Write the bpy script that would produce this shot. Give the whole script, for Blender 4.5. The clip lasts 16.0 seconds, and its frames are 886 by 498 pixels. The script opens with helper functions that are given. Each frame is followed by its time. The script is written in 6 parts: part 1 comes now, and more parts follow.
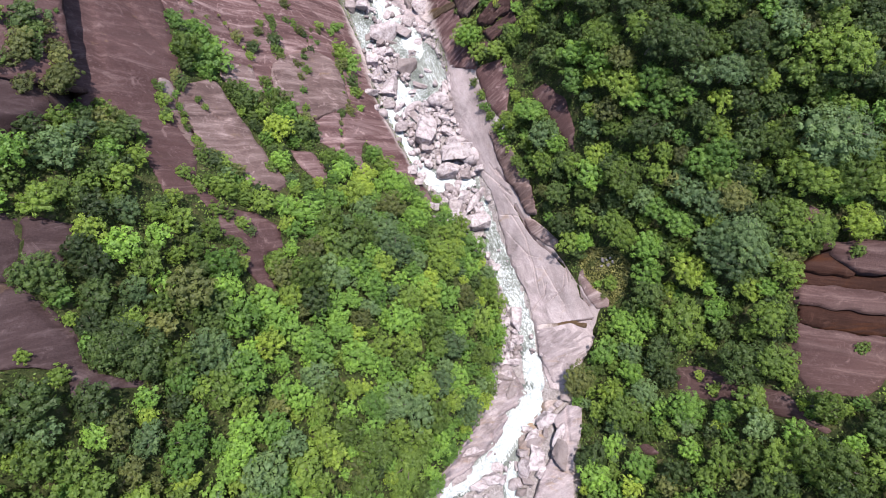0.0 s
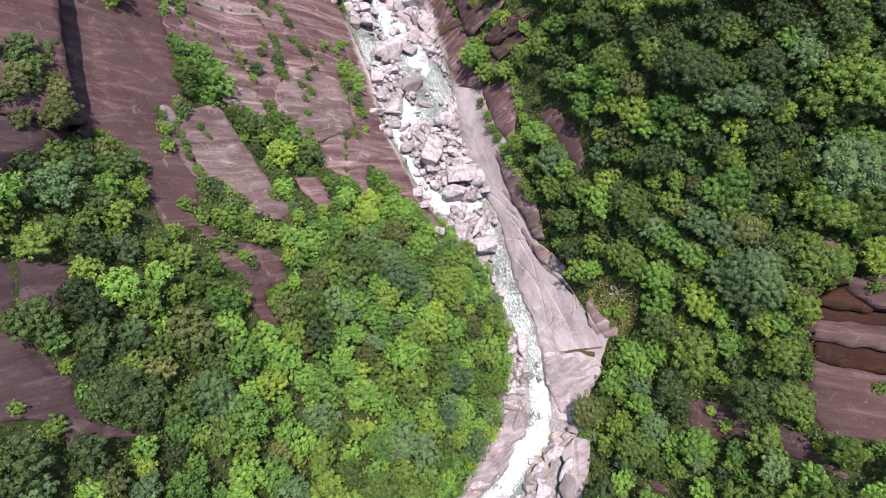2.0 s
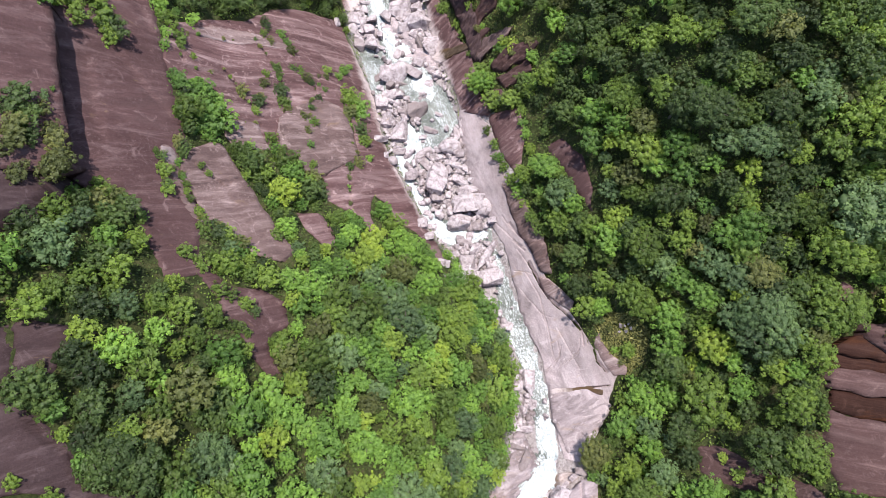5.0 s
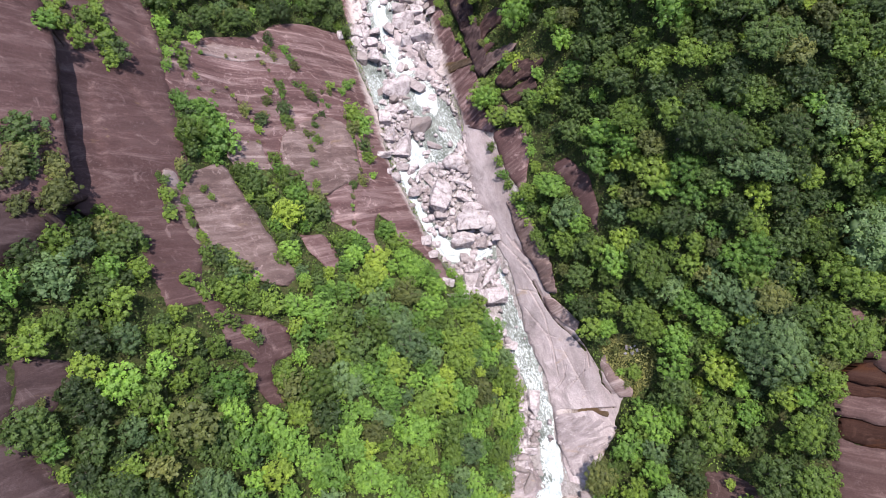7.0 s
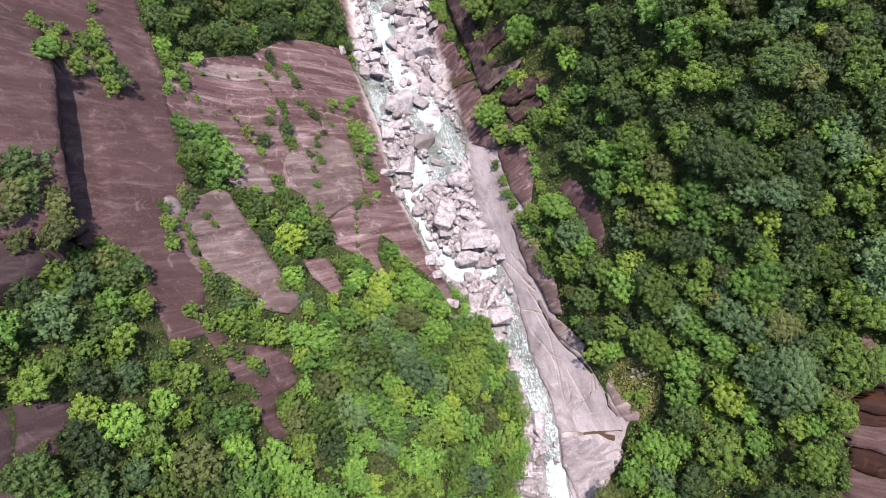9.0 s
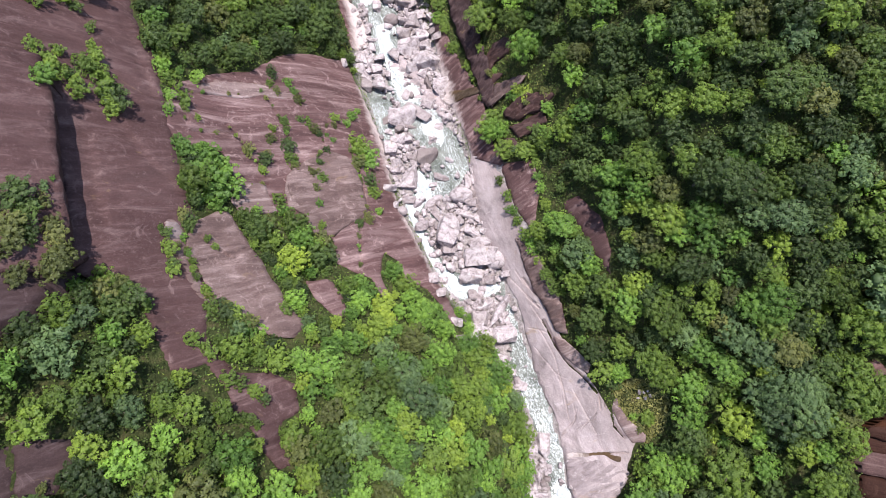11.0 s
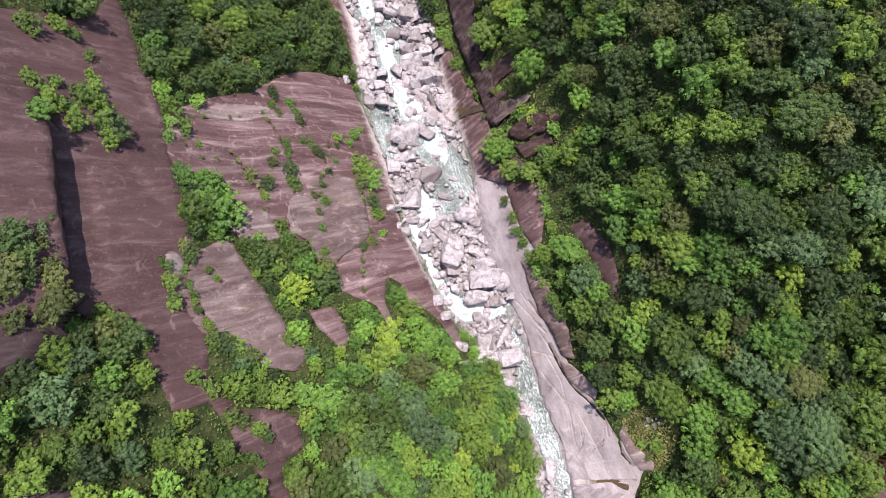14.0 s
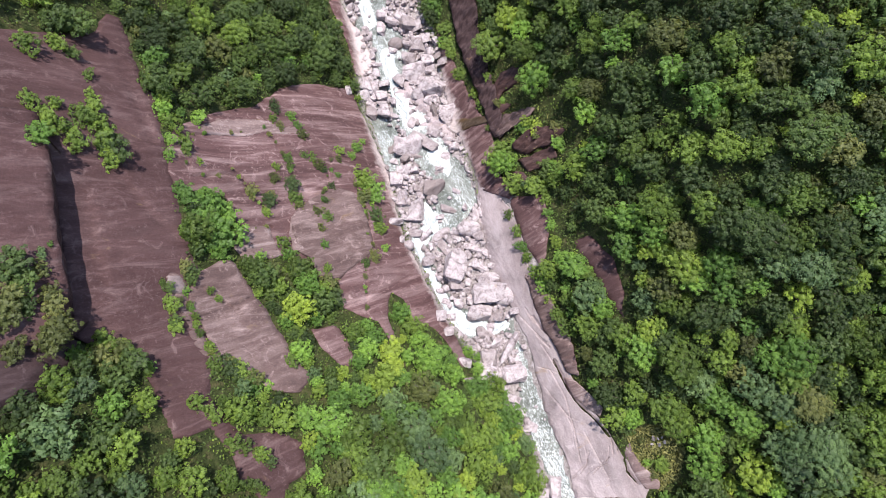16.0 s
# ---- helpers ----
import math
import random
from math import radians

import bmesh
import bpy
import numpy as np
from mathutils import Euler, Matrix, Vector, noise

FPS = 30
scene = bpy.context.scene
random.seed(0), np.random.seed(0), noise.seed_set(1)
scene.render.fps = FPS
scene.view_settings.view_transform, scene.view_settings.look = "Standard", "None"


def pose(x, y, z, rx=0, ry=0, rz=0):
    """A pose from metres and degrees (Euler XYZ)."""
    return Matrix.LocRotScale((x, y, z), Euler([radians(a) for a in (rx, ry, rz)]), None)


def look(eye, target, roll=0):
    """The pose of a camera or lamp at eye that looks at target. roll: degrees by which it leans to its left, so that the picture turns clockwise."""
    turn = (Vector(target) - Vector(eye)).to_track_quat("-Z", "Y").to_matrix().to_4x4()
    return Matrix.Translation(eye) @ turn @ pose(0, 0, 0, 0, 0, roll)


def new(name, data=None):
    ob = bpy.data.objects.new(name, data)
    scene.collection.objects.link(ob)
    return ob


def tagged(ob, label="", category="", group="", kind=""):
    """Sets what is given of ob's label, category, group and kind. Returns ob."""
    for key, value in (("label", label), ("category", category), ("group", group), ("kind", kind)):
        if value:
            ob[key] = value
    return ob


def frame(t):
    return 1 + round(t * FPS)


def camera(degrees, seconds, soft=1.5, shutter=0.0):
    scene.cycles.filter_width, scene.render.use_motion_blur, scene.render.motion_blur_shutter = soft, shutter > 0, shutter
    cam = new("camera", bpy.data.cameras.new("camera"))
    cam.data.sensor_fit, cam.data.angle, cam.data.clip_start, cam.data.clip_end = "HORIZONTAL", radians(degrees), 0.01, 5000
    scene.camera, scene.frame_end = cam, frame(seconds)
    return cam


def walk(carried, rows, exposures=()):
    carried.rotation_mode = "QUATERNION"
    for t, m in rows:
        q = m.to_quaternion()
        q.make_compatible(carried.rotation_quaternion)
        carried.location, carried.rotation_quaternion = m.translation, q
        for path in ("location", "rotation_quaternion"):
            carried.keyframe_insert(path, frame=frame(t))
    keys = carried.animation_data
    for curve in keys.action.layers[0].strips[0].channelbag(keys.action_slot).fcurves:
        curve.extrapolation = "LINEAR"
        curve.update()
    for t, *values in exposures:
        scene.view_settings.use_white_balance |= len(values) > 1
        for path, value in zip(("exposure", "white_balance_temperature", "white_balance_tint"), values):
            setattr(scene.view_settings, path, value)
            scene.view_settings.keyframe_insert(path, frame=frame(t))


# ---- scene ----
cam = camera(84.3, 16.0, soft=0.6)
METRES, EYE, TILT, LEAN, TURN = 40.0, 125.0, -75.5, 0.0, 0.0
ROWS = [
    (0.0, 0.0006, 0.0001, 0.0002, -0.0000, 0.0000, 0.0000),
    (0.5, -0.0031, 0.0139, 0.0349, 0.0873, -0.0486, -0.1137),
    (1.0, -0.0095, 0.0285, 0.0756, 0.1452, -0.0091, -0.2233),
    (1.5, -0.0141, 0.0393, 0.1104, 0.2121, -0.0309, -0.2838),
    (2.0, -0.0191, 0.0521, 0.1475, 0.2683, -0.0185, -0.3336),
    (2.5, -0.0215, 0.0621, 0.1809, 0.3285, -0.0419, -0.3475),
    (3.0, -0.0237, 0.0712, 0.2157, 0.4038, -0.0817, -0.3864),
    (3.5, -0.0251, 0.0795, 0.2511, 0.4819, -0.1230, -0.4341),
    (4.0, -0.0263, 0.0876, 0.2884, 0.5571, -0.1915, -0.4547),
    (6.5, -0.0501, 0.1228, 0.4438, 0.6774, -0.4783, -0.5571),
    (7.0, -0.0566, 0.1288, 0.4734, 0.6788, -0.5143, -0.5594),
    (7.5, -0.0631, 0.1354, 0.5049, 0.7051, -0.5921, -0.5243),
    (8.0, -0.0689, 0.1423, 0.5377, 0.6991, -0.6309, -0.5191),
    (8.5, -0.0742, 0.1492, 0.5711, 0.7217, -0.6964, -0.5012),
    (9.0, -0.0792, 0.1567, 0.6022, 0.7403, -0.7320, -0.4923),
    (11.5, -0.1062, 0.1962, 0.7401, 0.7349, -1.0239, -0.4224),
    (12.0, -0.1095, 0.2028, 0.7626, 0.7694, -1.0727, -0.3789),
    (12.5, -0.1129, 0.2092, 0.7849, 0.8037, -1.1056, -0.3510),
    (13.0, -0.1171, 0.2165, 0.8098, 0.8192, -1.1389, -0.3199),
    (13.5, -0.1203, 0.2229, 0.8337, 0.8286, -1.2148, -0.3058),
    (14.0, -0.1223, 0.2303, 0.8600, 0.8748, -1.2480, -0.3034),
    (14.5, -0.1237, 0.2350, 0.8840, 0.9117, -1.3109, -0.2936),
    (15.0, -0.1271, 0.2417, 0.9097, 0.9502, -1.3586, -0.2609),
    (15.5, -0.1311, 0.2480, 0.9320, 0.9782, -1.4747, -0.2751),
    (16.0, -0.1351, 0.2570, 0.9572, 1.0146, -1.5129, -0.2235),
]
walk(cam, [(t, pose(0, 0, EYE, TILT, LEAN, TURN) @ pose(METRES * x, METRES * y, METRES * z, 90 + pitch, roll, yaw)) for t, x, y, z, yaw, pitch, roll in ROWS])

import collections

# ---- light ----
SUN_FROM = Vector((0.10, 0.22, 0.97)).normalized()
world = bpy.data.worlds.new("sky")
world.use_nodes = True
scene.world = world
wn = world.node_tree.nodes
sky = wn.new("ShaderNodeTexSky")
sky.sky_type, sky.sun_disc = "NISHITA", False
sky.sun_elevation = math.asin(SUN_FROM.z)
sky.sun_rotation = math.atan2(SUN_FROM.x, SUN_FROM.y)
world.node_tree.links.new(sky.outputs[0], wn["Background"].inputs[0])
wn["Background"].inputs[1].default_value = 0.15
sun = new("sun", bpy.data.lights.new("sun", "SUN"))
sun.data.energy, sun.data.angle, sun.data.color = 4.2, radians(0.6), (1.0, 0.965, 0.91)
sun.matrix_world = look(SUN_FROM * 300, (0, 0, 0))
scene.view_settings.exposure = 1.0


# ---- materials ----
class Nodes:
    """A short way to write a node material."""

    def __init__(self, name, rough=0.8):
        self.m = bpy.data.materials.new(name)
        self.m.use_nodes = True
        self.t = self.m.node_tree
        self.bsdf = self.t.nodes["Principled BSDF"]
        self.bsdf.inputs["Roughness"].default_value = rough
        self.geo = self.t.nodes.new("ShaderNodeNewGeometry")

    def put(self, where, value):
        if hasattr(value, "is_linked") or hasattr(value, "links"):
            self.t.links.new(value, where)
        else:
            where.default_value = value

    def spot(self, scale, stretch=(1, 1, 1), detail=6, rough=0.6, warp=0.0, turn=0.0):
        mp = self.t.nodes.new("ShaderNodeMapping")
        mp.inputs["Scale"].default_value = stretch
        first = self.t.nodes.new("ShaderNodeMapping")
        first.inputs["Rotation"].default_value = (0, 0, radians(-turn))
        self.t.links.new(self.geo.outputs["Position"], first.inputs["Vector"])
        self.t.links.new(first.outputs[0], mp.inputs["Vector"])
        n = self.t.nodes.new("ShaderNodeTexNoise")
        n.inputs["Scale"].default_value, n.inputs["Detail"].default_value = scale, detail
        n.inputs["Roughness"].default_value, n.inputs["Distortion"].default_value = rough, warp
        self.t.links.new(mp.outputs[0], n.inputs["Vector"])
        return n.outputs["Fac"]

    def ramp(self, fac, stops):
        r = self.t.nodes.new("ShaderNodeValToRGB")
        e = r.color_ramp.elements
        while len(e) < len(stops):
            e.new(0.5)
        for el, (p, c) in zip(e, stops):
            el.position, el.color = p, (*c, 1) if len(c) == 3 else (c[0], c[0], c[0], 1)
        self.t.links.new(fac, r.inputs[0])
        return r.outputs[0]

    def mix(self, fac, a, b, blend="MIX"):
        x = self.t.nodes.new("ShaderNodeMix")
        x.data_type, x.blend_type = "RGBA", blend
        self.put(x.inputs[0], fac), self.put(x.inputs[6], a), self.put(x.inputs[7], b)
        return x.outputs[2]

    def maths(self, op, a, b=0.0):
        x = self.t.nodes.new("ShaderNodeMath")
        x.operation = op
        self.put(x.inputs[0], a), self.put(x.inputs[1], b)
        return x.outputs[0]

    def attr(self, name):
        a = self.t.nodes.new("ShaderNodeAttribute")
        a.attribute_name = name
        return a.outputs["Fac"]

    def bump(self, height, strength, distance):
        b = self.t.nodes.new("ShaderNodeBump")
        b.inputs["Strength"].default_value, b.inputs["Distance"].default_value = strength, distance
        self.t.links.new(height, b.inputs["Height"])
        self.t.links.new(b.outputs[0], self.bsdf.inputs["Normal"])

    def colour(self, c):
        self.put(self.bsdf.inputs["Base Color"], c)
        return self


SLAB_TURN = 26


def rock_material(name, dark, mid, light, streak, turn, stain=(0.2, 0.13, 0.07), stain_at=0.72, washed=False, band=0.65):
    n = Nodes(name, 0.72)
    n.bsdf.inputs["Specular IOR Level"].default_value = 0.2 if washed else 0.07
    broad = n.spot(0.09, (1, 1, 1), 5, 0.6, 0.6)
    lines = n.spot(0.55, streak, 8, 0.68, 0.5, turn)
    c = n.ramp(lines, [(0.30, dark), (0.52, mid), (0.74, light)])
    c = n.mix(n.ramp(broad, [(0.35, (0.0,)), (0.7, (0.5,))]), c, (*mid, 1))
    c = n.mix(1.0, c, n.ramp(n.spot(0.055, (1, 1, 0.6), 5, 0.62, 1.0), [(0.34, (0.8,)), (0.5, (1.0,)), (0.66, (1.18,))]), "MULTIPLY")
    bands = n.spot(0.16, (streak[0] * 1.6, streak[1] * 1.3, streak[2]), 6, 0.6, 0.8, turn)
    c = n.mix(n.ramp(bands, [(0.52, (0.0,)), (0.66, (band,))]), c, (*[0.5 * (p + q) for p, q in zip(mid, light)], 1))
    c = n.mix(n.ramp(bands, [(0.32, (band,)), (0.44, (0.0,))]), c, (*dark, 1))
    patches = n.spot(0.35, (1, 1, 1), 9, 0.72, 1.2)
    c = n.mix(n.ramp(patches, [(0.565, (0.0,)), (0.69, (0.75,))]), c, (*light, 1))
    lichen = n.maths("MULTIPLY", n.ramp(n.spot(1.7, (1, 1, 1), 9, 0.75, 0.6), [(0.54, (0.0,)), (0.62, (1.0,))]), n.ramp(n.spot(0.13, (1, 1, 1), 5, 0.6, 0.5), [(0.46, (0.05,)), (0.62, (0.7,))]))
    c = n.mix(lichen, c, (*[0.35 * p + 0.65 * q for p, q in zip(mid, light)], 1))
    rust = n.spot(0.16, (0.5, 1.4, 1), 7, 0.65, 0.8)
    c = n.mix(n.ramp(rust, [(stain_at - 0.07, (0.0,)), (stain_at + 0.05, (0.7,))]), c, (*stain, 1))
    ragged = n.maths("ADD", n.attr("above"), n.maths("MULTIPLY", n.maths("SUBTRACT", patches, 0.5), 4.0))
    if washed:
        c = n.mix(n.ramp(n.maths("DIVIDE", ragged, 12.0), [(0.30, (0.0,)), (0.64, (0.65,))]), c, (0.160, 0.115, 0.112, 1))
    else:
        c = n.mix(n.ramp(n.maths("DIVIDE", ragged, 12.0), [(0.10, (0.9,)), (0.24, (0.0,))]), c, (0.44, 0.365, 0.36, 1))
    grain = n.spot(3.5, (1, 1, 1), 6, 0.75)
    c = n.mix(0.55, c, n.ramp(grain, [(0.25, (0.55,)), (0.75, (1.3,))]), "MULTIPLY")
    n.colour(c)
    n.bump(n.maths("ADD", lines, n.maths("MULTIPLY", grain, 0.35)), 0.8, 0.35)
    return n.m


SLAB_ROCK = rock_material("weathered_granite", (0.044, 0.0240, 0.0242), (0.0690, 0.0376, 0.0378), (0.160, 0.106, 0.106), (0.22, 1.0, 0.22), SLAB_TURN, band=0.25)
RIB_ROCK = rock_material("streaked_granite", (0.046, 0.0235, 0.0238), (0.098, 0.0545, 0.0550), (0.340, 0.239, 0.238), (0.11, 1.0, 0.11), SLAB_TURN, band=0.6)
TERRACE_ROCK = rock_material("terrace_granite", (0.036, 0.0195, 0.0187), (0.060, 0.0330, 0.0315), (0.150, 0.098, 0.093), (0.10, 1.0, 0.10), -10)
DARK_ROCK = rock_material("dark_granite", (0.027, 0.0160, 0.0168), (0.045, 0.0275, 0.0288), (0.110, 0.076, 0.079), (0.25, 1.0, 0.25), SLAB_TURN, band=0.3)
GREY_ROCK = rock_material("grey_granite", (0.054, 0.033, 0.0315), (0.112, 0.073, 0.070), (0.28, 0.205, 0.199), (0.25, 1.0, 0.25), SLAB_TURN, band=0.4)
PALE_ROCK = rock_material("washed_granite", (0.150, 0.117, 0.121), (0.296, 0.238, 0.246), (0.435, 0.368, 0.378), (0.9, 0.3, 0.5), 25, (0.26, 0.165, 0.085), 0.70, True)
FALL_ROCK = rock_material("fractured_granite", (0.088, 0.066, 0.068), (0.220, 0.174, 0.182), (0.385, 0.325, 0.336), (0.35, 1.1, 0.6), 28, (0.24, 0.145, 0.07), 0.66, True)
RUST_ROCK = rock_material("rust_stained_granite", (0.030, 0.020, 0.014), (0.068, 0.047, 0.034), (0.16, 0.118, 0.092), (0.4, 1.2, 0.6), 5, (0.080, 0.047, 0.024), 0.50)
STREAK_ROCK = rock_material("pale_streaked_granite", (0.075, 0.043, 0.042), (0.165, 0.112, 0.109), (0.40, 0.315, 0.31), (0.08, 1.0, 0.08), SLAB_TURN, band=0.5)
STAINED_ROCK = rock_material("stained_granite", (0.09, 0.066, 0.060), (0.23, 0.178, 0.166), (0.42, 0.352, 0.35), (0.5, 1.2, 0.6), 40, (0.24, 0.145, 0.072), 0.60, True)
# rust-red rock, its colour also darkened for step faces turned from the sun
RED_ROCK = rock_material("iron_stained_shaded_granite", (0.013, 0.0055, 0.0043), (0.026, 0.0108, 0.0080), (0.058, 0.029, 0.022), (0.08, 1.3, 0.3), -10, (0.048, 0.0165, 0.0065), 0.58, band=0.5)


def boulder_material():
    n = Nodes("boulder_granite", 0.75)
    n.bsdf.inputs["Specular IOR Level"].default_value = 0.25
    info = n.t.nodes.new("ShaderNodeObjectInfo")
    spots = n.spot(0.8, (1, 1, 1), 8, 0.7, 0.6)
    c = n.ramp(spots, [(0.36, (0.185, 0.147, 0.154)), (0.48, (0.362, 0.300, 0.313)), (0.61, (0.49, 0.428, 0.442))])
    pick = n.maths("FRACT", n.maths("ADD", info.outputs["Random"], n.geo.outputs["Random Per Island"]))
    c = n.mix(n.ramp(pick, [(0.0, (0.85,)), (0.12, (0.55,)), (0.40, (0.0,))]), c, (0.17, 0.130, 0.126, 1))
    rust = n.spot(0.5, (1, 1, 1), 7, 0.65, 0.8)
    c = n.mix(n.ramp(rust, [(0.62, (0.0,)), (0.74, (0.6,))]), c, (0.34, 0.22, 0.11, 1))
    grain = n.spot(5, (1, 1, 1), 6, 0.75)
    c = n.mix(0.5, c, n.ramp(grain, [(0.25, (0.6,)), (0.75, (1.25,))]), "MULTIPLY")
    n.colour(c)
    n.bump(n.maths("ADD", spots, n.maths("MULTIPLY", grain, 0.4)), 1.0, 0.5)
    return n.m


BOULDER = boulder_material()


def soil_material():
    n = Nodes("forest_floor", 0.95)
    n.bsdf.inputs["Specular IOR Level"].default_value = 0.1
    a = n.spot(0.5, (1, 1, 1), 8, 0.7, 0.5)
    c = n.ramp(a, [(0.3, (0.026, 0.032, 0.012)), (0.5, (0.048, 0.060, 0.020)), (0.62, (0.085, 0.080, 0.034)), (0.75, (0.14, 0.10, 0.065))])
    b = n.spot(3, (1, 1, 1), 8, 0.8)
    c = n.mix(0.8, c, n.ramp(b, [(0.3, (0.35,)), (0.7, (1.5,))]), "MULTIPLY")
    bed = n.attr("bed")
    gravel = n.spot(1.6, (1, 1, 1), 9, 0.75, 0.4)
    c = n.mix(bed, c, n.ramp(gravel, [(0.3, (0.13, 0.105, 0.102)), (0.46, (0.29, 0.245, 0.245)), (0.66, (0.44, 0.392, 0.392))]))
    n.colour(c)
    n.bump(n.maths("ADD", b, gravel), 1.0, 0.5)
    return n.m


SOIL = soil_material()


def leaf_material(name, shade, body, bright):
    n = Nodes(name, 0.55)
    info = n.t.nodes.new("ShaderNodeObjectInfo")
    pick = n.maths("FRACT", n.maths("ADD", info.outputs["Random"], n.attr("tone")))
    tree = n.ramp(pick, [(0.0, [0.76 * v for v in shade]), (0.5, body), (1.0, [1.22 * v for v in bright])])
    leaf = n.ramp(n.geo.outputs["Random Per Island"], [(0.0, (0.86,)), (0.5, (1.04,)), (1.0, (1.24,))])
    c = n.mix(1.0, tree, leaf, "MULTIPLY")
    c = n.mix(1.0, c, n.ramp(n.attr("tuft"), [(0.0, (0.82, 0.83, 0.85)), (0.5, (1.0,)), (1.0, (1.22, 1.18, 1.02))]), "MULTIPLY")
    n.colour(c)
    n.bsdf.inputs["Specular IOR Level"].default_value = 0.35
    tr = n.t.nodes.new("ShaderNodeBsdfTranslucent")
    n.t.links.new(n.mix(1.0, c, (1.25, 1.15, 0.58, 1), "MULTIPLY"), tr.inputs[0])
    mx = n.t.nodes.new("ShaderNodeMixShader")
    mx.inputs[0].default_value = 0.48
    n.t.links.new(n.bsdf.outputs[0], mx.inputs[1])
    n.t.links.new(tr.outputs[0], mx.inputs[2])
    n.t.links.new(mx.outputs[0], n.t.nodes["Material Output"].inputs[0])
    return n.m


LEAF = {
    "dark": leaf_material("dark_leaves", (0.046, 0.072, 0.024), (0.060, 0.094, 0.028), (0.077, 0.117, 0.032)),
    "mid": leaf_material("green_leaves", (0.083, 0.127, 0.028), (0.109, 0.167, 0.033), (0.137, 0.199, 0.037)),
    "light": leaf_material("fresh_leaves", (0.104, 0.196, 0.042), (0.137, 0.240, 0.048), (0.170, 0.278, 0.054)),
    "yellow": leaf_material("yellow_green_leaves", (0.150, 0.228, 0.044), (0.190, 0.264, 0.046), (0.232, 0.300, 0.048)),
    "grey": leaf_material("grey_green_leaves", (0.086, 0.138, 0.060), (0.106, 0.164, 0.069), (0.127, 0.187, 0.077)),
    "brown": leaf_material("olive_brown_leaves", (0.092, 0.107, 0.034), (0.114, 0.131, 0.042), (0.140, 0.149, 0.050)),
    "straw": leaf_material("straw_grass", (0.160, 0.170, 0.065), (0.215, 0.215, 0.085), (0.280, 0.262, 0.115)),
}


def bark_material():
    n = Nodes("bark", 0.9)
    a = n.spot(2.5, (3, 3, 0.5), 7, 0.7)
    n.colour(n.ramp(a, [(0.3, (0.05, 0.035, 0.025)), (0.7, (0.16, 0.13, 0.10))]))
    n.bump(a, 0.8, 0.1)
    return n.m


BARK = bark_material()


def water_material():
    n = Nodes("stream_water", 0.08)
    rip = n.spot(1.1, (1.5, 0.6, 1), 8, 0.72, 1.8, 20)
    fine = n.spot(4.2, (1.3, 0.7, 1), 6, 0.75, 1.2, 20)
    depth = n.spot(0.25, (1, 1, 1), 4, 0.6)
    c = n.ramp(depth, [(0.35, (0.088, 0.096, 0.085)), (0.65, (0.20, 0.204, 0.190))])
    churn = n.maths("ADD", n.maths("MULTIPLY", n.maths("SUBTRACT", rip, 0.5), 1.6), n.maths("MULTIPLY", n.maths("SUBTRACT", fine, 0.5), 1.5))
    flecks = n.ramp(n.maths("ADD", churn, n.maths("MULTIPLY", n.attr("foam"), 0.75)), [(0.20, (0.0,)), (0.38, (1.0,))])
    c = n.mix(flecks, c, (0.56, 0.585, 0.60, 1))
    n.colour(c)
    n.put(n.bsdf.inputs["Roughness"], n.maths("ADD", n.maths("MULTIPLY", flecks, 0.6), 0.12))
    n.bump(n.maths("ADD", rip, n.maths("MULTIPLY", fine, 0.4)), 1.0, 0.4)
    return n.m


def foam_material():
    n = Nodes("white_water", 0.6)
    a = n.spot(0.9, (1.2, 0.7, 1), 8, 0.7, 1.2, 20)
    n.colour(n.ramp(a, [(0.32, (0.22, 0.245, 0.255)), (0.47, (0.35, 0.372, 0.382)), (0.66, (0.475, 0.488, 0.497))]))
    n.bump(a, 0.8, 0.5)
    return n.m


WATER, FOAM = water_material(), foam_material()

# ---- the lie of the land ----
STATIONS = [-40.0, -10.0, 15.0, 40.0, 65.0, 90.0, 120.0, 160.0]
REACH = [0.0, 3.0, 7.0, 12.0, 20.0, 30.0, 42.0, 56.0, 75.0]
LEFT_RISE = [
    [0.5, 6.0, 12.7, 19.9, 29.0, 38.3, 48.7, 59.4, 67.7],
    [0.5, 6.0, 12.7, 19.3, 25.8, 32.7, 41.0, 53.9, 63.7],
    [0.5, 5.5, 11.6, 17.1, 21.9, 27.3, 32.8, 45.4, 60.1],
    [0.5, 4.2, 8.7, 13.2, 18.2, 24.6, 31.0, 45.1, 61.8],
    [0.4, 2.9, 6.8, 12.4, 18.2, 24.8, 38.6, 56.9, 67.8],
    [0.4, 2.9, 6.9, 12.4, 18.5, 25.7, 42.1, 60.0, 74.3],
    [0.5, 3.8, 8.1, 12.7, 19.5, 28.8, 43.7, 60.9, 79.8],
    [0.5, 3.9, 8.2, 13.2, 21.1, 31.6, 45.2, 61.6, 84.4],
]
RIGHT_RISE = [
    [0.5, 1.5, 3.2, 6.3, 13.3, 23.2, 31.8, 33.7, 30.2],
    [0.5, 1.3, 2.7, 4.6, 10.3, 18.6, 29.6, 30.2, 30.5],
    [0.5, 1.3, 2.8, 4.9, 9.2, 13.4, 25.0, 26.8, 32.4],
    [0.5, 2.8, 6.0, 9.7, 16.3, 20.5, 26.1, 28.4, 35.9],
    [0.5, 3.4, 7.2, 11.4, 18.4, 30.2, 38.5, 41.6, 43.7],
    [0.5, 3.0, 6.6, 11.7, 20.0, 33.6, 46.6, 51.9, 53.3],
    [0.5, 3.1, 7.0, 12.6, 22.6, 36.1, 49.6, 58.2, 63.1],
    [0.5, 3.6, 8.0, 14.1, 24.8, 37.9, 51.5, 62.8, 72.4],
]
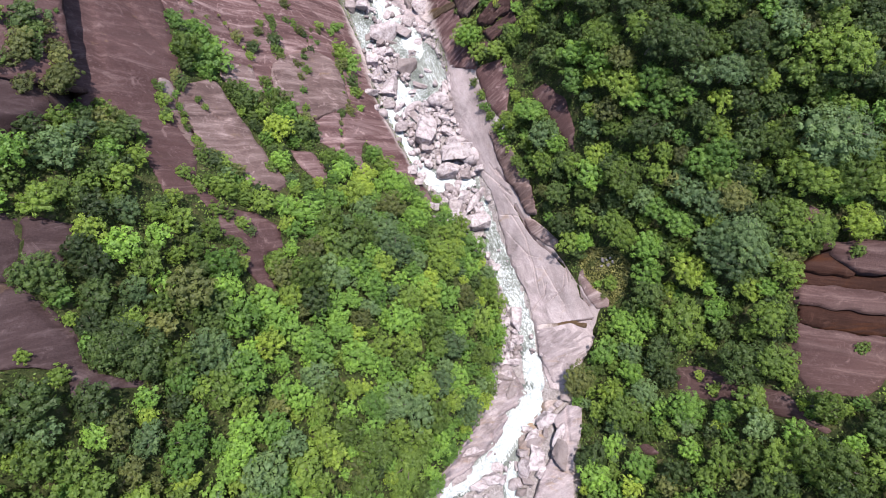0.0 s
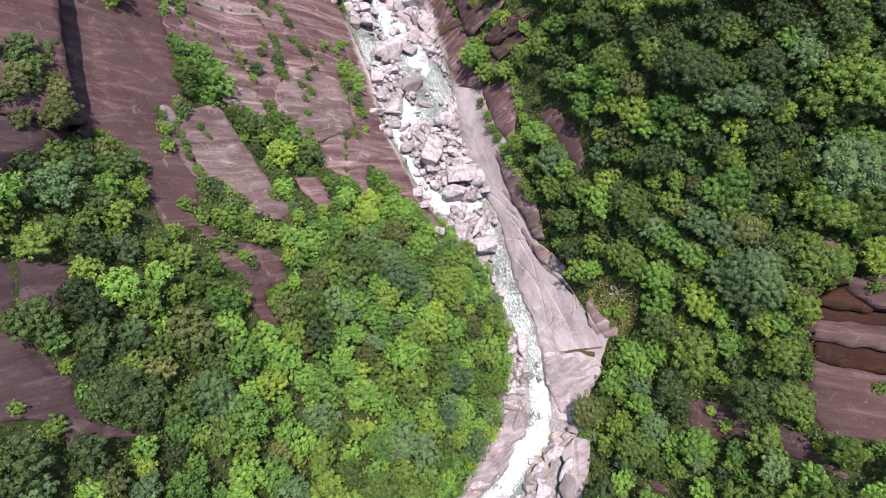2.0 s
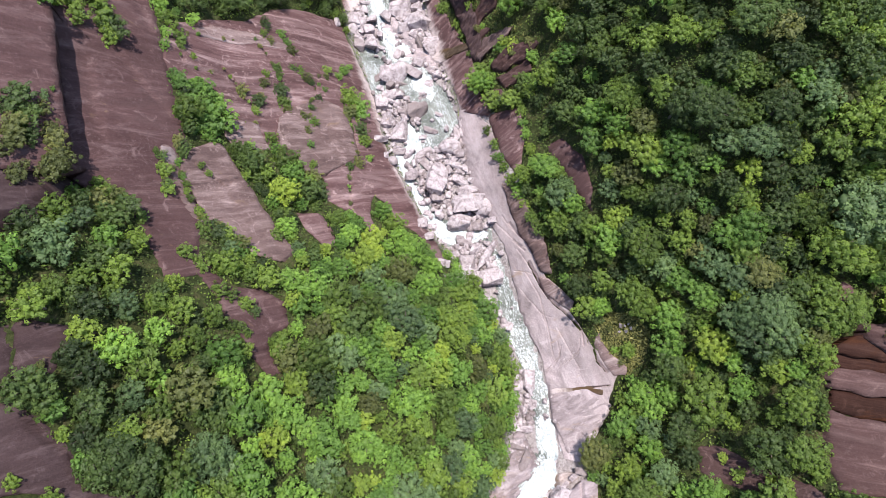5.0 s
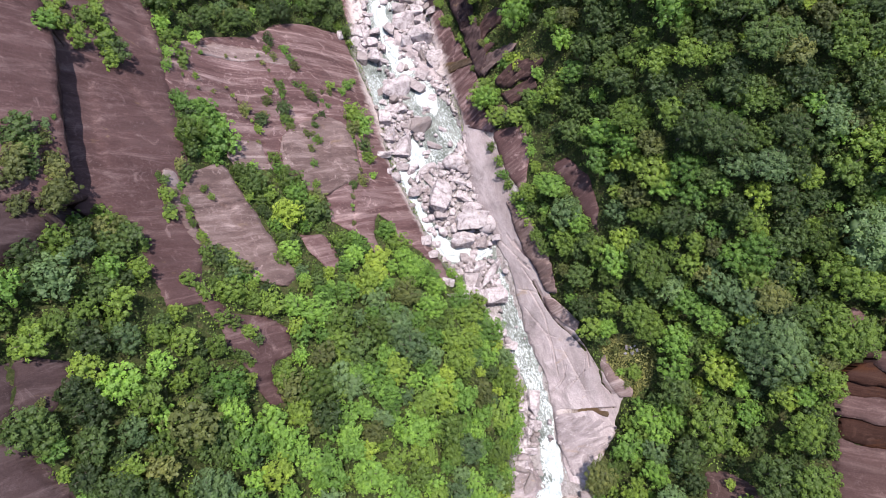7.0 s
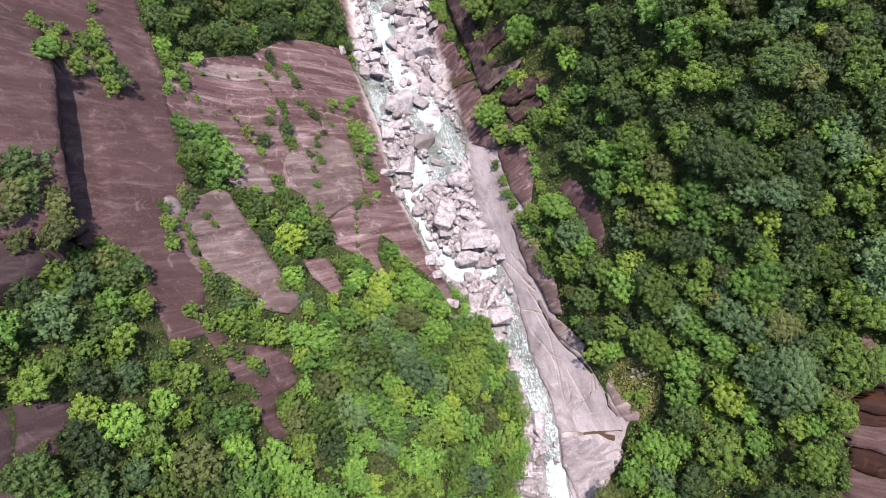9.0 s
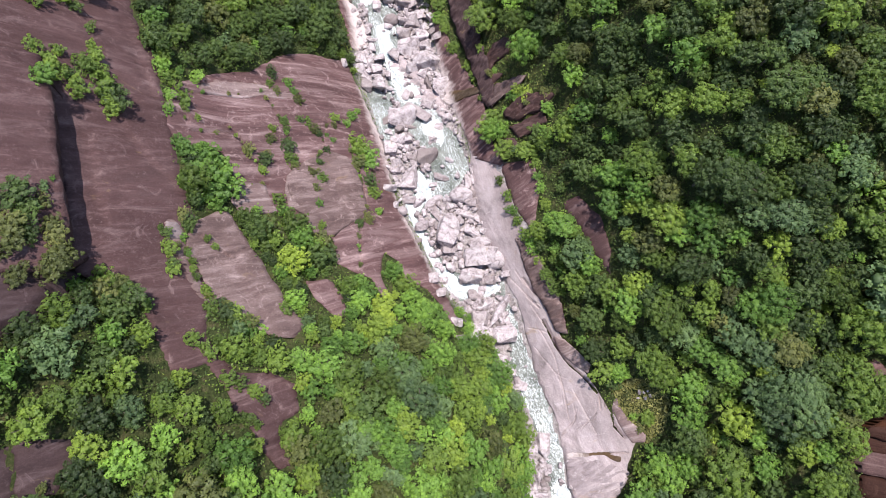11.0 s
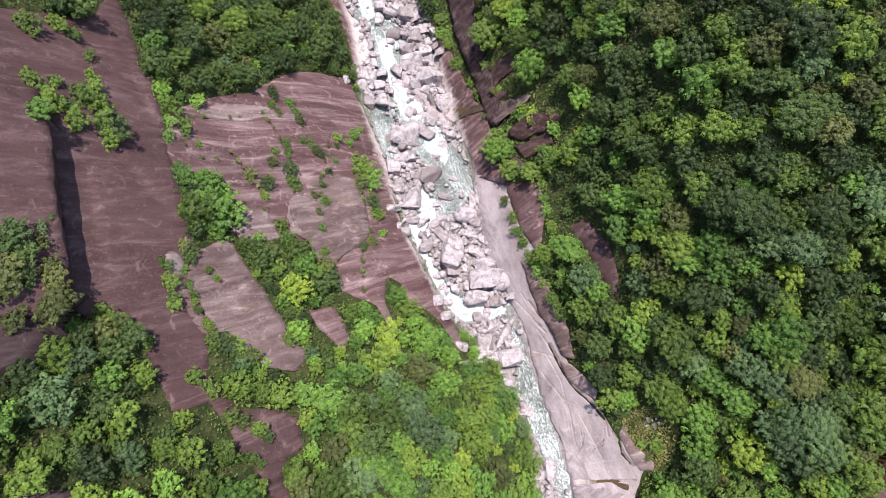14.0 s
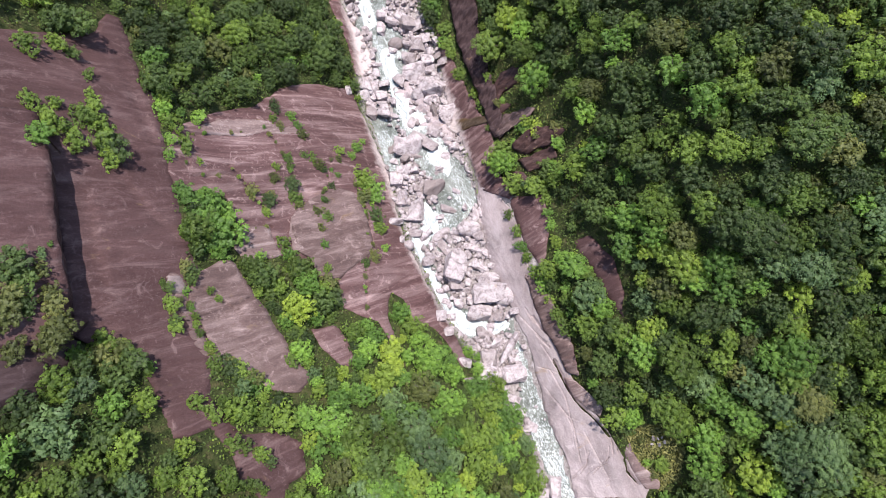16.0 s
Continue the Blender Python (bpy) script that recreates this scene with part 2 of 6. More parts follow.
LEFT_BANK = [(-60.0, -14.0), (-30.0, -5.0), (-20.0, 1.0), (-12.0, 6.5), (-2.0, 12.0), (8.0, 14.0), (19.0, 14.3), (30.0, 9.0), (41.0, 1.0), (50.0, -6.0), (66.0, -14.0), (85.0, -21.0), (108.0, -29.0), (125.0, -32.0), (145.0, -38.0), (200.0, -52.0)]
RIGHT_BANK = [(-60.0, 10.0), (-24.0, 17.0), (-10.0, 21.0), (0.0, 22.4), (11.0, 21.4), (20.0, 18.8), (30.0, 15.6), (40.0, 12.0), (50.0, 9.0), (60.0, 5.0), (70.0, 3.0), (80.0, 1.0), (90.0, -2.0), (100.0, -4.0), (115.0, -8.0), (130.0, -12.0), (150.0, -18.0), (200.0, -32.0)]
WATER_Y = [-60, -20, -8, 4, 30, 60, 80, 125, 200]
WATER_Z = [19, 16.5, 14, 9.0, 7.5, 6.5, 5.2, -1, -6]
SLABS = {
    "upper_cliff": (7.0, [(-62.7, 40.5), (-59.0, 41.2), (-56.6, 41.2), (-56.2, 42.6), (-57.6, 48.2), (-59.5, 55.2), (-60.8, 60.0), (-62.4, 65.8), (-63.6, 69.2), (-65.8, 74.6), (-67.2, 74.1), (-69.7, 72.7)]),
    "main_slab": (0.3, [(-72.6, 72.7), (-70.1, 74.3), (-68.7, 74.4), (-66.6, 68.6), (-65.0, 64.2), (-63.3, 58.4), (-61.9, 52.7), (-59.0, 43.1), (-56.6, 41.3), (-53.6, 39.5), (-50.6, 37.8), (-47.9, 33.4), (-44.8, 28.3), (-43.4, 28.4), (-41.6, 29.8), (-38.3, 25.6), (-36.2, 21.6), (-33.5, 19.0), (-31.8, 15.9), (-29.8, 13.8), (-28.3, 14.6), (-30.4, 18.2), (-30.8, 20.9), (-28.7, 22.0), (-29.7, 26.4), (-34.0, 28.6), (-37.5, 28.4), (-40.1, 30.6), (-43.1, 34.3), (-44.7, 39.4), (-47.7, 46.8), (-49.9, 55.6), (-52.7, 62.4), (-56.4, 72.9), (-59.4, 82.5), (-61.6, 87.4), (-65.7, 95.4), (-69.0, 103.2), (-70.4, 102.9), (-70.1, 95.4), (-72.5, 93.4), (-74.1, 91.2), (-77.0, 87.8)]),
    "tilted_slab": (1.2, [(-49.9, 53.4), (-49.7, 50.4), (-47.8, 46.7), (-45.0, 41.9), (-42.1, 38.3), (-38.2, 36.2), (-34.9, 34.8), (-31.6, 34.2), (-30.4, 36.8), (-31.7, 38.1), (-33.9, 40.5), (-35.2, 43.0), (-37.9, 46.4), (-41.2, 51.0), (-44.3, 55.4), (-45.8, 57.4), (-47.2, 57.3), (-49.0, 54.8)]),
    "middle_slab": (0.4, [(-56.9, 75.1), (-55.7, 70.7), (-54.8, 69.3), (-51.3, 71.1), (-49.0, 70.2), (-46.4, 64.7), (-45.1, 60.1), (-43.2, 58.6), (-38.9, 60.0), (-36.0, 59.2), (-33.3, 60.9), (-28.6, 55.4), (-27.4, 50.1), (-23.7, 48.6), (-20.4, 47.8), (-17.9, 43.9), (-16.8, 44.2), (-18.9, 48.9), (-18.9, 54.7), (-15.9, 52.9), (-13.3, 48.1), (-9.0, 46.9), (-6.5, 44.0), (-3.0, 38.6), (-1.7, 39.5), (-3.9, 44.9), (-7.9, 51.4), (-10.7, 56.8), (-14.2, 63.8), (-17.1, 69.4), (-19.5, 76.9), (-20.6, 83.6), (-23.1, 90.1), (-27.3, 99.1), (-30.7, 106.6), (-33.1, 111.6), (-40.0, 108.4), (-45.0, 104.6), (-47.5, 100.2), (-49.6, 95.4), (-53.6, 91.6), (-55.5, 88.7), (-57.9, 82.2), (-57.5, 78.8)]),
    "forest_ledge": (0.6, [(-29.3, 41.6), (-26.2, 39.1), (-23.5, 38.6), (-25.4, 43.3), (-28.2, 46.2), (-32.0, 45.5)]),
    "lower_left_slab": (0.4, [(-57.6, 10.5), (-54.9, 11.3), (-53.5, 10.8), (-51.2, 9.1), (-49.4, 7.2), (-47.4, 5.3), (-45.7, 2.8), (-44.0, 0.4), (-41.6, -0.5), (-39.6, -0.5), (-39.6, -1.5), (-42.1, -1.8), (-44.2, -2.5), (-45.2, -2.2), (-46.4, -0.3), (-49.0, 0.7), (-50.9, 1.0), (-54.4, 0.3)]),
    "ledge_face": (0.2, [(-58.5, 20.0), (-57.0, 20.6), (-56.2, 19.6), (-55.4, 18.5), (-54.7, 15.8), (-54.0, 12.1), (-54.7, 11.5), (-56.4, 11.0)]),
    "ledge_slab": (0.3, [(-55.1, 18.8), (-54.2, 14.3), (-51.3, 14.3), (-50.4, 16.6), (-49.8, 18.0), (-51.4, 20.3), (-54.3, 20.6), (-56.4, 19.7)]),
    "terrace_top": (3.0, [(75.3, 18.4), (79.1, 17.7), (84.6, 17.2), (85.2, 23.2), (77.5, 23.9), (72.1, 24.0), (71.4, 21.7)]),
    "terrace_notch": (2.2, [(66.7, 18.8), (75.3, 17.5), (75.8, 18.3), (72.4, 22.0), (69.6, 21.9), (66.9, 19.9)]),
    "red_step_upper": (1.3, [(66.6, 16.4), (79.9, 14.5), (85.4, 13.6), (85.9, 17.2), (76.0, 17.8), (66.8, 19.2)]),
    "terrace_middle": (1.5, [(65.6, 12.8), (78.7, 10.7), (84.4, 10.0), (85.2, 13.5), (79.7, 14.3), (72.5, 15.9), (66.5, 16.5)]),
    "red_step_lower": (0.5, [(64.9, 9.3), (72.4, 7.4), (78.3, 6.7), (84.2, 6.2), (85.2, 10.1), (79.5, 10.8), (66.1, 12.9)]),
    "terrace_lower": (0.6, [(62.0, 1.5), (62.2, -2.9), (69.8, -3.6), (79.2, 2.4), (80.0, 6.3), (72.4, 7.4), (68.0, 8.4), (64.7, 9.3)]),
    "gully_slab": (0.3, [(47.1, 1.7), (50.8, 1.8), (54.5, -0.7), (57.9, -2.0), (59.6, -2.7), (60.2, -5.2), (60.7, -6.5), (62.5, -8.4), (61.4, -9.1), (59.5, -7.4), (57.7, -7.1), (55.1, -4.2), (52.3, -4.7), (48.6, -4.6), (46.5, -2.7)]),
    "bluff_patch": (0.4, [(23.7, 59.6), (27.2, 52.5), (29.6, 48.9), (29.7, 53.3), (27.2, 60.6), (23.7, 66.3), (20.8, 65.4)]),
    "bank_slab_upper": (0.5, [(10.0, 71.6), (12.2, 65.2), (14.4, 61.0), (15.9, 63.3), (16.7, 70.6), (15.1, 76.8), (8.2, 78.2)]),
    "gorge_wall_rock": (1.6, [(-6.6, 138.9), (0.4, 133.6), (1.4, 123.8), (3.3, 114.9), (5.2, 106.3), (6.8, 98.8), (7.0, 93.8), (5.2, 93.9), (3.1, 101.0), (0.6, 109.3), (-2.4, 118.2), (-4.9, 127.9)]),
    "wall_top_rock": (1.0, [(4.8, 102.2), (6.5, 99.9), (8.9, 100.6), (5.8, 103.3), (7.1, 105.1), (10.1, 105.3), (10.5, 108.1), (8.9, 109.7), (6.5, 109.7), (4.3, 106.8)]),
    "outcrop_upper": (1.3, [(6.5, 93.1), (8.8, 94.7), (13.1, 95.5), (14.2, 96.7), (11.2, 97.8), (7.4, 98.3), (5.2, 95.4)]),
    "outcrop_middle": (1.1, [(11.3, 87.5), (16.8, 87.4), (19.0, 88.5), (16.7, 91.9), (12.3, 92.2), (8.6, 90.6)]),
    "outcrop_lower": (0.9, [(12.3, 83.3), (15.1, 82.9), (18.5, 84.0), (17.7, 86.3), (13.5, 86.6), (10.1, 86.0)]),
    "outcrop_foot": (0.8, [(9.9, 81.4), (12.5, 81.1), (11.5, 83.6), (8.6, 84.0)]),
    "pinnacle_rock": (1.0, [(70.7, 28.0), (72.8, 29.8), (70.9, 31.8), (68.4, 29.1)]),
    "forest_scar": (0.5, [(38.3, -14.7), (40.6, -14.0), (39.3, -12.4), (37.9, -13.0)]),
    "riverside_slab": (0.35, [(1.7, 72.5), (4.7, 61.7), (8.2, 53.1), (12.0, 45.6), (14.2, 36.7), (16.6, 26.6), (20.6, 17.5), (22.2, 5.7), (23.7, -3.0), (27.1, -2.9), (33.4, 6.7), (34.8, 12.6), (35.4, 16.3), (32.7, 18.0), (30.7, 20.6), (28.2, 25.9), (22.2, 34.4), (18.0, 43.1), (14.8, 53.1), (12.5, 60.6), (9.7, 72.8), (4.8, 82.3), (1.0, 85.0)]),
    "bank_rock_upper": (0.6, [(-7.9, 115.2), (-5.4, 103.2), (-0.3, 90.3), (1.8, 82.7), (9.2, 77.6), (6.4, 85.8), (4.8, 95.4), (1.9, 102.8), (-3.7, 115.9), (-6.3, 125.0), (-10.1, 132.9)]),
    "left_bank_rock": (0.5, [(-41.4, 140.9), (-36.9, 131.6), (-34.2, 124.3), (-32.6, 117.5), (-28.9, 119.6), (-27.4, 123.6), (-30.3, 128.3), (-32.3, 134.3), (-37.1, 140.4), (-39.8, 145.8)]),
    "pale_scar": (0.5, [(-51.1, 49.1), (-48.5, 44.4), (-45.7, 40.1), (-42.7, 38.0), (-42.6, 39.2), (-45.2, 42.0), (-48.0, 46.5), (-49.9, 51.0), (-51.2, 53.8), (-52.4, 54.0), (-52.9, 52.5)]),
    "fall_rock_middle": (0.9, [(18.8, -9.3), (15.9, -12.1), (16.1, -15.3), (16.1, -20.3), (17.4, -18.7), (19.6, -14.9), (21.6, -12.4), (22.5, -8.2), (25.8, -5.6), (24.8, -4.8), (21.7, -5.7)]),
    "fall_rock_left": (1.2, [(13.7, 3.2), (12.0, -3.0), (5.3, -12.3), (-1.5, -20.5), (-1.6, -25.6), (7.7, -16.3), (12.0, -13.1), (14.0, -8.2), (18.7, -4.2), (15.6, 1.9)]),
    "fall_rock_right": (1.5, [(23.4, -8.8), (23.7, -11.8), (22.5, -15.2), (19.1, -21.2), (17.4, -25.3), (24.7, -24.6), (26.2, -17.8), (26.3, -14.8), (27.9, -12.1), (29.2, -6.5), (26.2, -5.9)]),
    "cliff_foot": (5.0, [(-65.9, 43.3), (-63.5, 44.5), (-62.3, 45.6), (-61.5, 47.9), (-60.1, 45.4), (-58.8, 41.8), (-57.8, 38.4), (-58.3, 36.2), (-59.5, 33.7), (-61.1, 31.8)]),
    "curved_block": (1.3, [(-38.5, 67.2), (-37.5, 71.4), (-35.1, 75.3), (-31.8, 78.2), (-28.7, 78.4), (-26.5, 74.9), (-24.7, 70.6), (-23.1, 65.4), (-23.6, 63.0), (-26.0, 59.6), (-28.4, 56.6), (-32.0, 56.2), (-34.0, 59.9), (-36.7, 61.4)]),
    "pale_step": (0.6, [(-46.7, 63.3), (-44.7, 65.2), (-42.1, 66.1), (-40.9, 63.3), (-39.2, 60.5), (-40.9, 59.0), (-44.3, 57.7), (-45.7, 60.0)]),
    "upper_step": (0.6, [(-55.6, 85.2), (-52.9, 89.7), (-48.6, 91.1), (-43.6, 92.1), (-39.3, 92.2), (-39.7, 90.9), (-46.0, 88.3), (-51.9, 85.3), (-55.0, 83.3)]),
    "slab_wall": (1.3, [(11.5, 59.5), (13.9, 57.8), (16.7, 53.2), (19.6, 47.3), (21.3, 41.1), (22.3, 37.0), (20.1, 38.0), (18.1, 42.2), (15.6, 47.4), (13.5, 52.6)]),
    "rust_ledge": (0.75, [(22.0, 11.5), (25.3, 11.9), (29.5, 12.6), (32.4, 11.7), (32.2, 10.7), (28.5, 11.2), (25.3, 10.7), (22.1, 10.3)]),
    "bed_ledge": (0.7, [(-22.3, 118.8), (-18.0, 116.5), (-12.9, 111.0), (-8.1, 104.3), (-4.6, 99.6), (-5.3, 95.6), (-9.5, 97.4), (-13.5, 101.8), (-17.7, 106.7), (-21.9, 112.8)]),
    "mossy_ledge": (1.1, [(-6.0, 102.4), (-4.2, 103.4), (0.3, 101.8), (4.8, 100.4), (5.3, 98.8), (0.3, 99.6), (-4.1, 99.8), (-6.4, 100.9)]),
    "lower_block": (0.6, [(22.2, 9.9), (25.3, 10.4), (28.5, 10.8), (32.0, 10.1), (34.0, 8.6), (33.2, 6.2), (30.0, 1.2), (27.4, -2.2), (24.6, -1.6), (22.0, 4.8)]),
    "pale_knob": (1.0, [(-52.4, 51.7), (-52.0, 53.4), (-50.9, 53.6), (-50.0, 51.6), (-50.5, 50.0), (-51.7, 49.9)]),
    "pale_patch": (1.5, [(-38.8, 66.5), (-37.9, 69.7), (-36.2, 72.3), (-35.0, 70.3), (-34.6, 65.8), (-35.1, 62.0), (-36.8, 61.1), (-38.0, 63.9)]),
    "slab_tail": (0.6, [(31.3, 24.8), (32.3, 22.1), (34.0, 19.2), (37.0, 16.5), (36.8, 14.9), (34.8, 14.3), (33.8, 15.9), (32.2, 18.2), (31.2, 21.5)]),
    "slab_ledge": (0.8, [(19.3, 36.6), (21.3, 32.6), (23.4, 30.6), (26.3, 28.5), (26.7, 30.5), (24.1, 33.4), (21.6, 35.9)]),
}
WHITE = [
    [(20.4, 4.6, 4.0), (21.6, 0.8, 7.2), (23.9, -2.9, 7.4), (20.6, -6.3, 8.8), (15.4, -10.1, 6.0), (12.3, -14.7, 4.5), (8.4, -18.9, 4.2), (1.9, -22.4, 3.7), (-4.9, -26.2, 4.1)],
    [(14.7, -17.7, 1.6), (13.7, -20.5, 3.4), (14.3, -24.7, 2.9)],
    [(-15.4, 70.5, 2.1), (-12.3, 63.1, 3.0), (-7.9, 54.3, 3.8), (-3.5, 49.0, 5.8), (2.3, 47.1, 4.4), (7.4, 48.4, 2.3)],
    [(-13.1, 77.7, 4.7), (-7.4, 67.8, 2.1)],
    [(-32.0, 144.9, 4.1), (-29.9, 137.7, 4.4)],
    [(-24.7, 126.7, 4.9), (-23.3, 121.8, 4.2), (-21.8, 115.8, 3.5), (-18.8, 109.2, 5.3), (-15.5, 103.6, 7.1)],
    [(-9.1, 93.1, 6.9), (-6.9, 88.8, 3.3)],
    [(-9.6, 75.3, 3.4), (-13.1, 69.2, 3.7)],
]
ROCKS_A = [(-9.7, 83.0, 2.9, 2.6, 0), (-16.6, 95.2, 3.9, 3.0, 0), (-18.5, 88.1, 1.8, 1.7, 0), (-6.5, 105.5, 2.5, 3.1, 0), (-11.0, 113.7, 3.8, 2.9, -20), (-15.9, 119.1, 3.2, 3.0, 0), (-1.1, 72.0, 3.1, 2.0, 0), (-0.0, 66.9, 2.8, 1.1, -10), (-4.9, 61.9, 3.3, 4.6, -20), (-7.4, 68.0, 1.4, 4.2, 40), (3.5, 55.7, 4.1, 3.1, 0), (1.5, 50.9, 3.2, 2.3, -10), (7.2, 55.0, 2.7, 2.3, 0), (8.6, 43.7, 1.6, 4.9, -25), (2.9, 36.7, 2.8, 2.4, 0), (7.8, 37.3, 3.1, 1.9, 0), (-19.9, 85.1, 2.3, 2.2, 0), (-13.9, 77.2, 2.9, 3.2, 0), (-17.6, 80.3, 2.0, 2.1, 0)]
ROCKS_B = [(-29.6, 111.6, 2.0, 1.6, 10), (-27.0, 113.6, 1.9, 1.5, 30), (-24.4, 114.9, 1.6, 1.4, 0), (-27.6, 108.9, 1.8, 1.5, -20), (-25.2, 111.1, 2.1, 1.6, 15), (-12.9, 96.9, 4.5, 2.0, -40), (-21.9, 130.0, 2.3, 1.9, 0), (-17.7, 125.1, 2.3, 2.2, 0), (-15.3, 129.0, 2.9, 1.9, 0), (-12.8, 123.1, 2.6, 1.9, 0), (-18.8, 135.9, 3.0, 2.3, 0), (-24.0, 105.9, 2.2, 2.1, 0), (-27.9, 105.9, 2.2, 2.1, 0), (2.3, 38.3, 2.0, 2.3, 0), (8.6, 36.8, 3.7, 2.3, 20), (17.0, 13.5, 1.6, 3.3, -5), (17.8, 8.3, 1.3, 1.2, 0), (15.6, 3.1, 2.1, 1.0, 0), (19.4, -14.7, 1.6, 1.2, 0), (16.8, -18.3, 1.6, 1.8, 0), (11.1, -18.3, 1.6, 1.0, 0), (23.8, -12.0, 0.9, 2.7, -30), (5.4, -15.2, 3.0, 0.8, 20)]
ROCKS_C = [(7.5, -21.4, 2.5, 1.0, 15), (21.7, -9.2, 2.6, 1.5, 50), (18.4, -12.5, 2.1, 1.2, 40), (19.2, -16.8, 1.9, 2.0, 0), (23.5, -15.2, 1.6, 3.0, -20), (14.9, -21.4, 1.8, 1.4, 0), (9.8, -20.4, 2.5, 1.2, 20), (4.1, -19.9, 2.7, 1.0, 20), (15.4, -3.0, 1.0, 2.7, -30), (13.0, 3.1, 2.6, 1.2, 0), (14.1, 0.4, 2.0, 0.9, 0), (26.5, -4.7, 1.5, 0.9, -20), (24.5, -5.9, 1.2, 0.6, 40), (22.7, -7.3, 1.2, 0.6, 40), (20.5, -8.9, 1.4, 0.7, 30), (18.0, -10.9, 1.2, 0.8, 0), (19.0, -13.3, 1.9, 1.0, 20), (16.4, -15.4, 1.2, 1.0, 0), (18.3, -16.7, 1.6, 1.0, 0)]
ROCKS_D = [(15.3, -17.9, 0.9, 1.0, 0), (17.2, -20.6, 1.4, 1.0, 0), (19.9, -18.9, 0.9, 1.4, -30), (16.0, -22.6, 1.8, 0.8, 0), (12.1, -20.4, 1.4, 1.0, 0), (21.5, -11.4, 0.7, 1.5, -20), (10.3, -15.7, 1.4, 0.6, 10), (14.0, -0.8, 1.8, 0.9, -30), (-4.6, 57.7, 2.2, 1.6, 0), (-7.9, 50.2, 1.9, 1.5, 0), (-5.9, 46.2, 1.3, 1.5, 0), (2.7, 46.3, 2.6, 1.7, 0), (6.1, 50.3, 1.9, 1.3, 0), (-14.5, 71.2, 2.3, 1.4, 0), (-10.8, 64.0, 2.5, 1.9, -20)]
ROCKS_E = [(-17.2, 88.4, 1.5, 1.5, 0), (-8.6, 89.0, 1.2, 1.1, 0), (-18.9, 78.6, 1.2, 0.9, 0), (-19.3, 73.1, 2.5, 1.0, 10), (-12.2, 70.1, 1.2, 1.4, 0), (-8.0, 70.7, 3.0, 1.2, 40), (1.4, 70.4, 1.8, 1.6, 0), (1.6, 62.3, 2.4, 1.3, -15), (3.8, 58.9, 2.9, 2.0, 0), (9.8, 51.5, 1.6, 0.8, 10), (3.9, 47.7, 1.1, 1.7, -15), (-5.6, 50.2, 1.5, 1.1, 0), (-2.0, 39.6, 1.5, 1.3, 0), (0.1, 42.8, 1.2, 1.1, 0), (-0.9, 54.2, 1.0, 1.4, 0), (3.0, 40.6, 2.3, 2.6, 0), (5.2, 44.0, 1.1, 1.7, -25), (-3.2, 45.8, 1.1, 0.7, 20)]
ROCKS_F = [(0.8, 45.0, 1.3, 0.8, 0), (-10.5, 107.0, 1.4, 2.3, 25), (-14.6, 112.2, 2.9, 2.1, -20), (-20.4, 116.7, 2.3, 1.8, -30), (-17.6, 129.4, 2.5, 1.5, 0), (-13.5, 130.6, 1.8, 1.9, 0), (-8.1, 121.6, 1.6, 1.5, 0), (-11.4, 120.4, 2.3, 1.3, 0), (-15.8, 135.2, 1.5, 2.4, 10), (-21.5, 105.4, 1.9, 1.2, 0), (-16.5, 106.8, 1.4, 1.2, 0), (-9.6, 100.2, 2.5, 1.7, -20), (-27.2, 119.6, 1.6, 1.5, 0), (-29.9, 114.8, 2.3, 2.2, 0), (-22.7, 128.0, 1.5, 1.3, 0), (-26.7, 135.2, 1.7, 2.4, 0)]
ROCKS_G = [(-22.9, 137.2, 2.2, 1.8, 0), (-7.2, 92.9, 1.4, 1.2, 0), (-19.5, 97.1, 1.4, 1.7, 0), (-14.8, 92.9, 1.8, 1.0, 10), (-17.2, 86.2, 1.2, 1.0, 0), (-20.8, 91.1, 1.2, 1.0, 0), (-4.1, 82.6, 1.3, 1.1, 0), (-6.2, 77.6, 2.3, 1.5, 0), (-8.4, 75.3, 1.2, 0.9, 0), (-15.6, 74.8, 2.3, 1.1, 10), (-17.3, 68.7, 1.0, 0.9, 0), (-1.5, 58.4, 1.0, 1.1, 0), (-8.1, 56.5, 1.3, 0.9, 0), (-11.6, 59.7, 1.0, 0.9, 0), (-3.9, 53.5, 1.1, 1.3, 0), (5.4, 38.7, 1.3, 1.0, 0), (10.0, 38.7, 1.1, 1.4, 0), (-1.4, 35.8, 1.1, 0.8, 0), (8.5, 31.6, 2.1, 1.1, -20)]
BIG_ROCKS = ROCKS_A + ROCKS_B + ROCKS_C + ROCKS_D + ROCKS_E + ROCKS_F + ROCKS_G
POOLS = [
    [(9.0, 53.5, 2.9), (11.3, 47.1, 4.6), (13.4, 37.9, 5.7), (14.3, 30.5, 6.7), (15.9, 23.3, 5.8), (17.9, 17.7, 4.5), (20.0, 13.0, 4.8), (19.9, 8.2, 4.4), (20.3, 5.0, 3.6)],
    [(-28.9, 107.3, 4.7), (-24.6, 100.0, 8.4), (-22.0, 93.9, 6.6), (-20.2, 88.8, 3.0)],
    [(-11.4, 93.9, 9.0), (-5.4, 86.3, 8.8), (-3.9, 80.7, 10.1), (-6.8, 74.5, 7.1), (-10.3, 73.0, 4.3)],
    [(-25.5, 133.6, 8.3), (-21.9, 125.8, 9.8), (-23.3, 121.8, 9.7)],
    [(-28.5, 143.8, 6.8), (-32.4, 137.7, 4.0)],
    [(-17.9, 105.5, 7.8), (-11.5, 97.4, 7.6)],
]
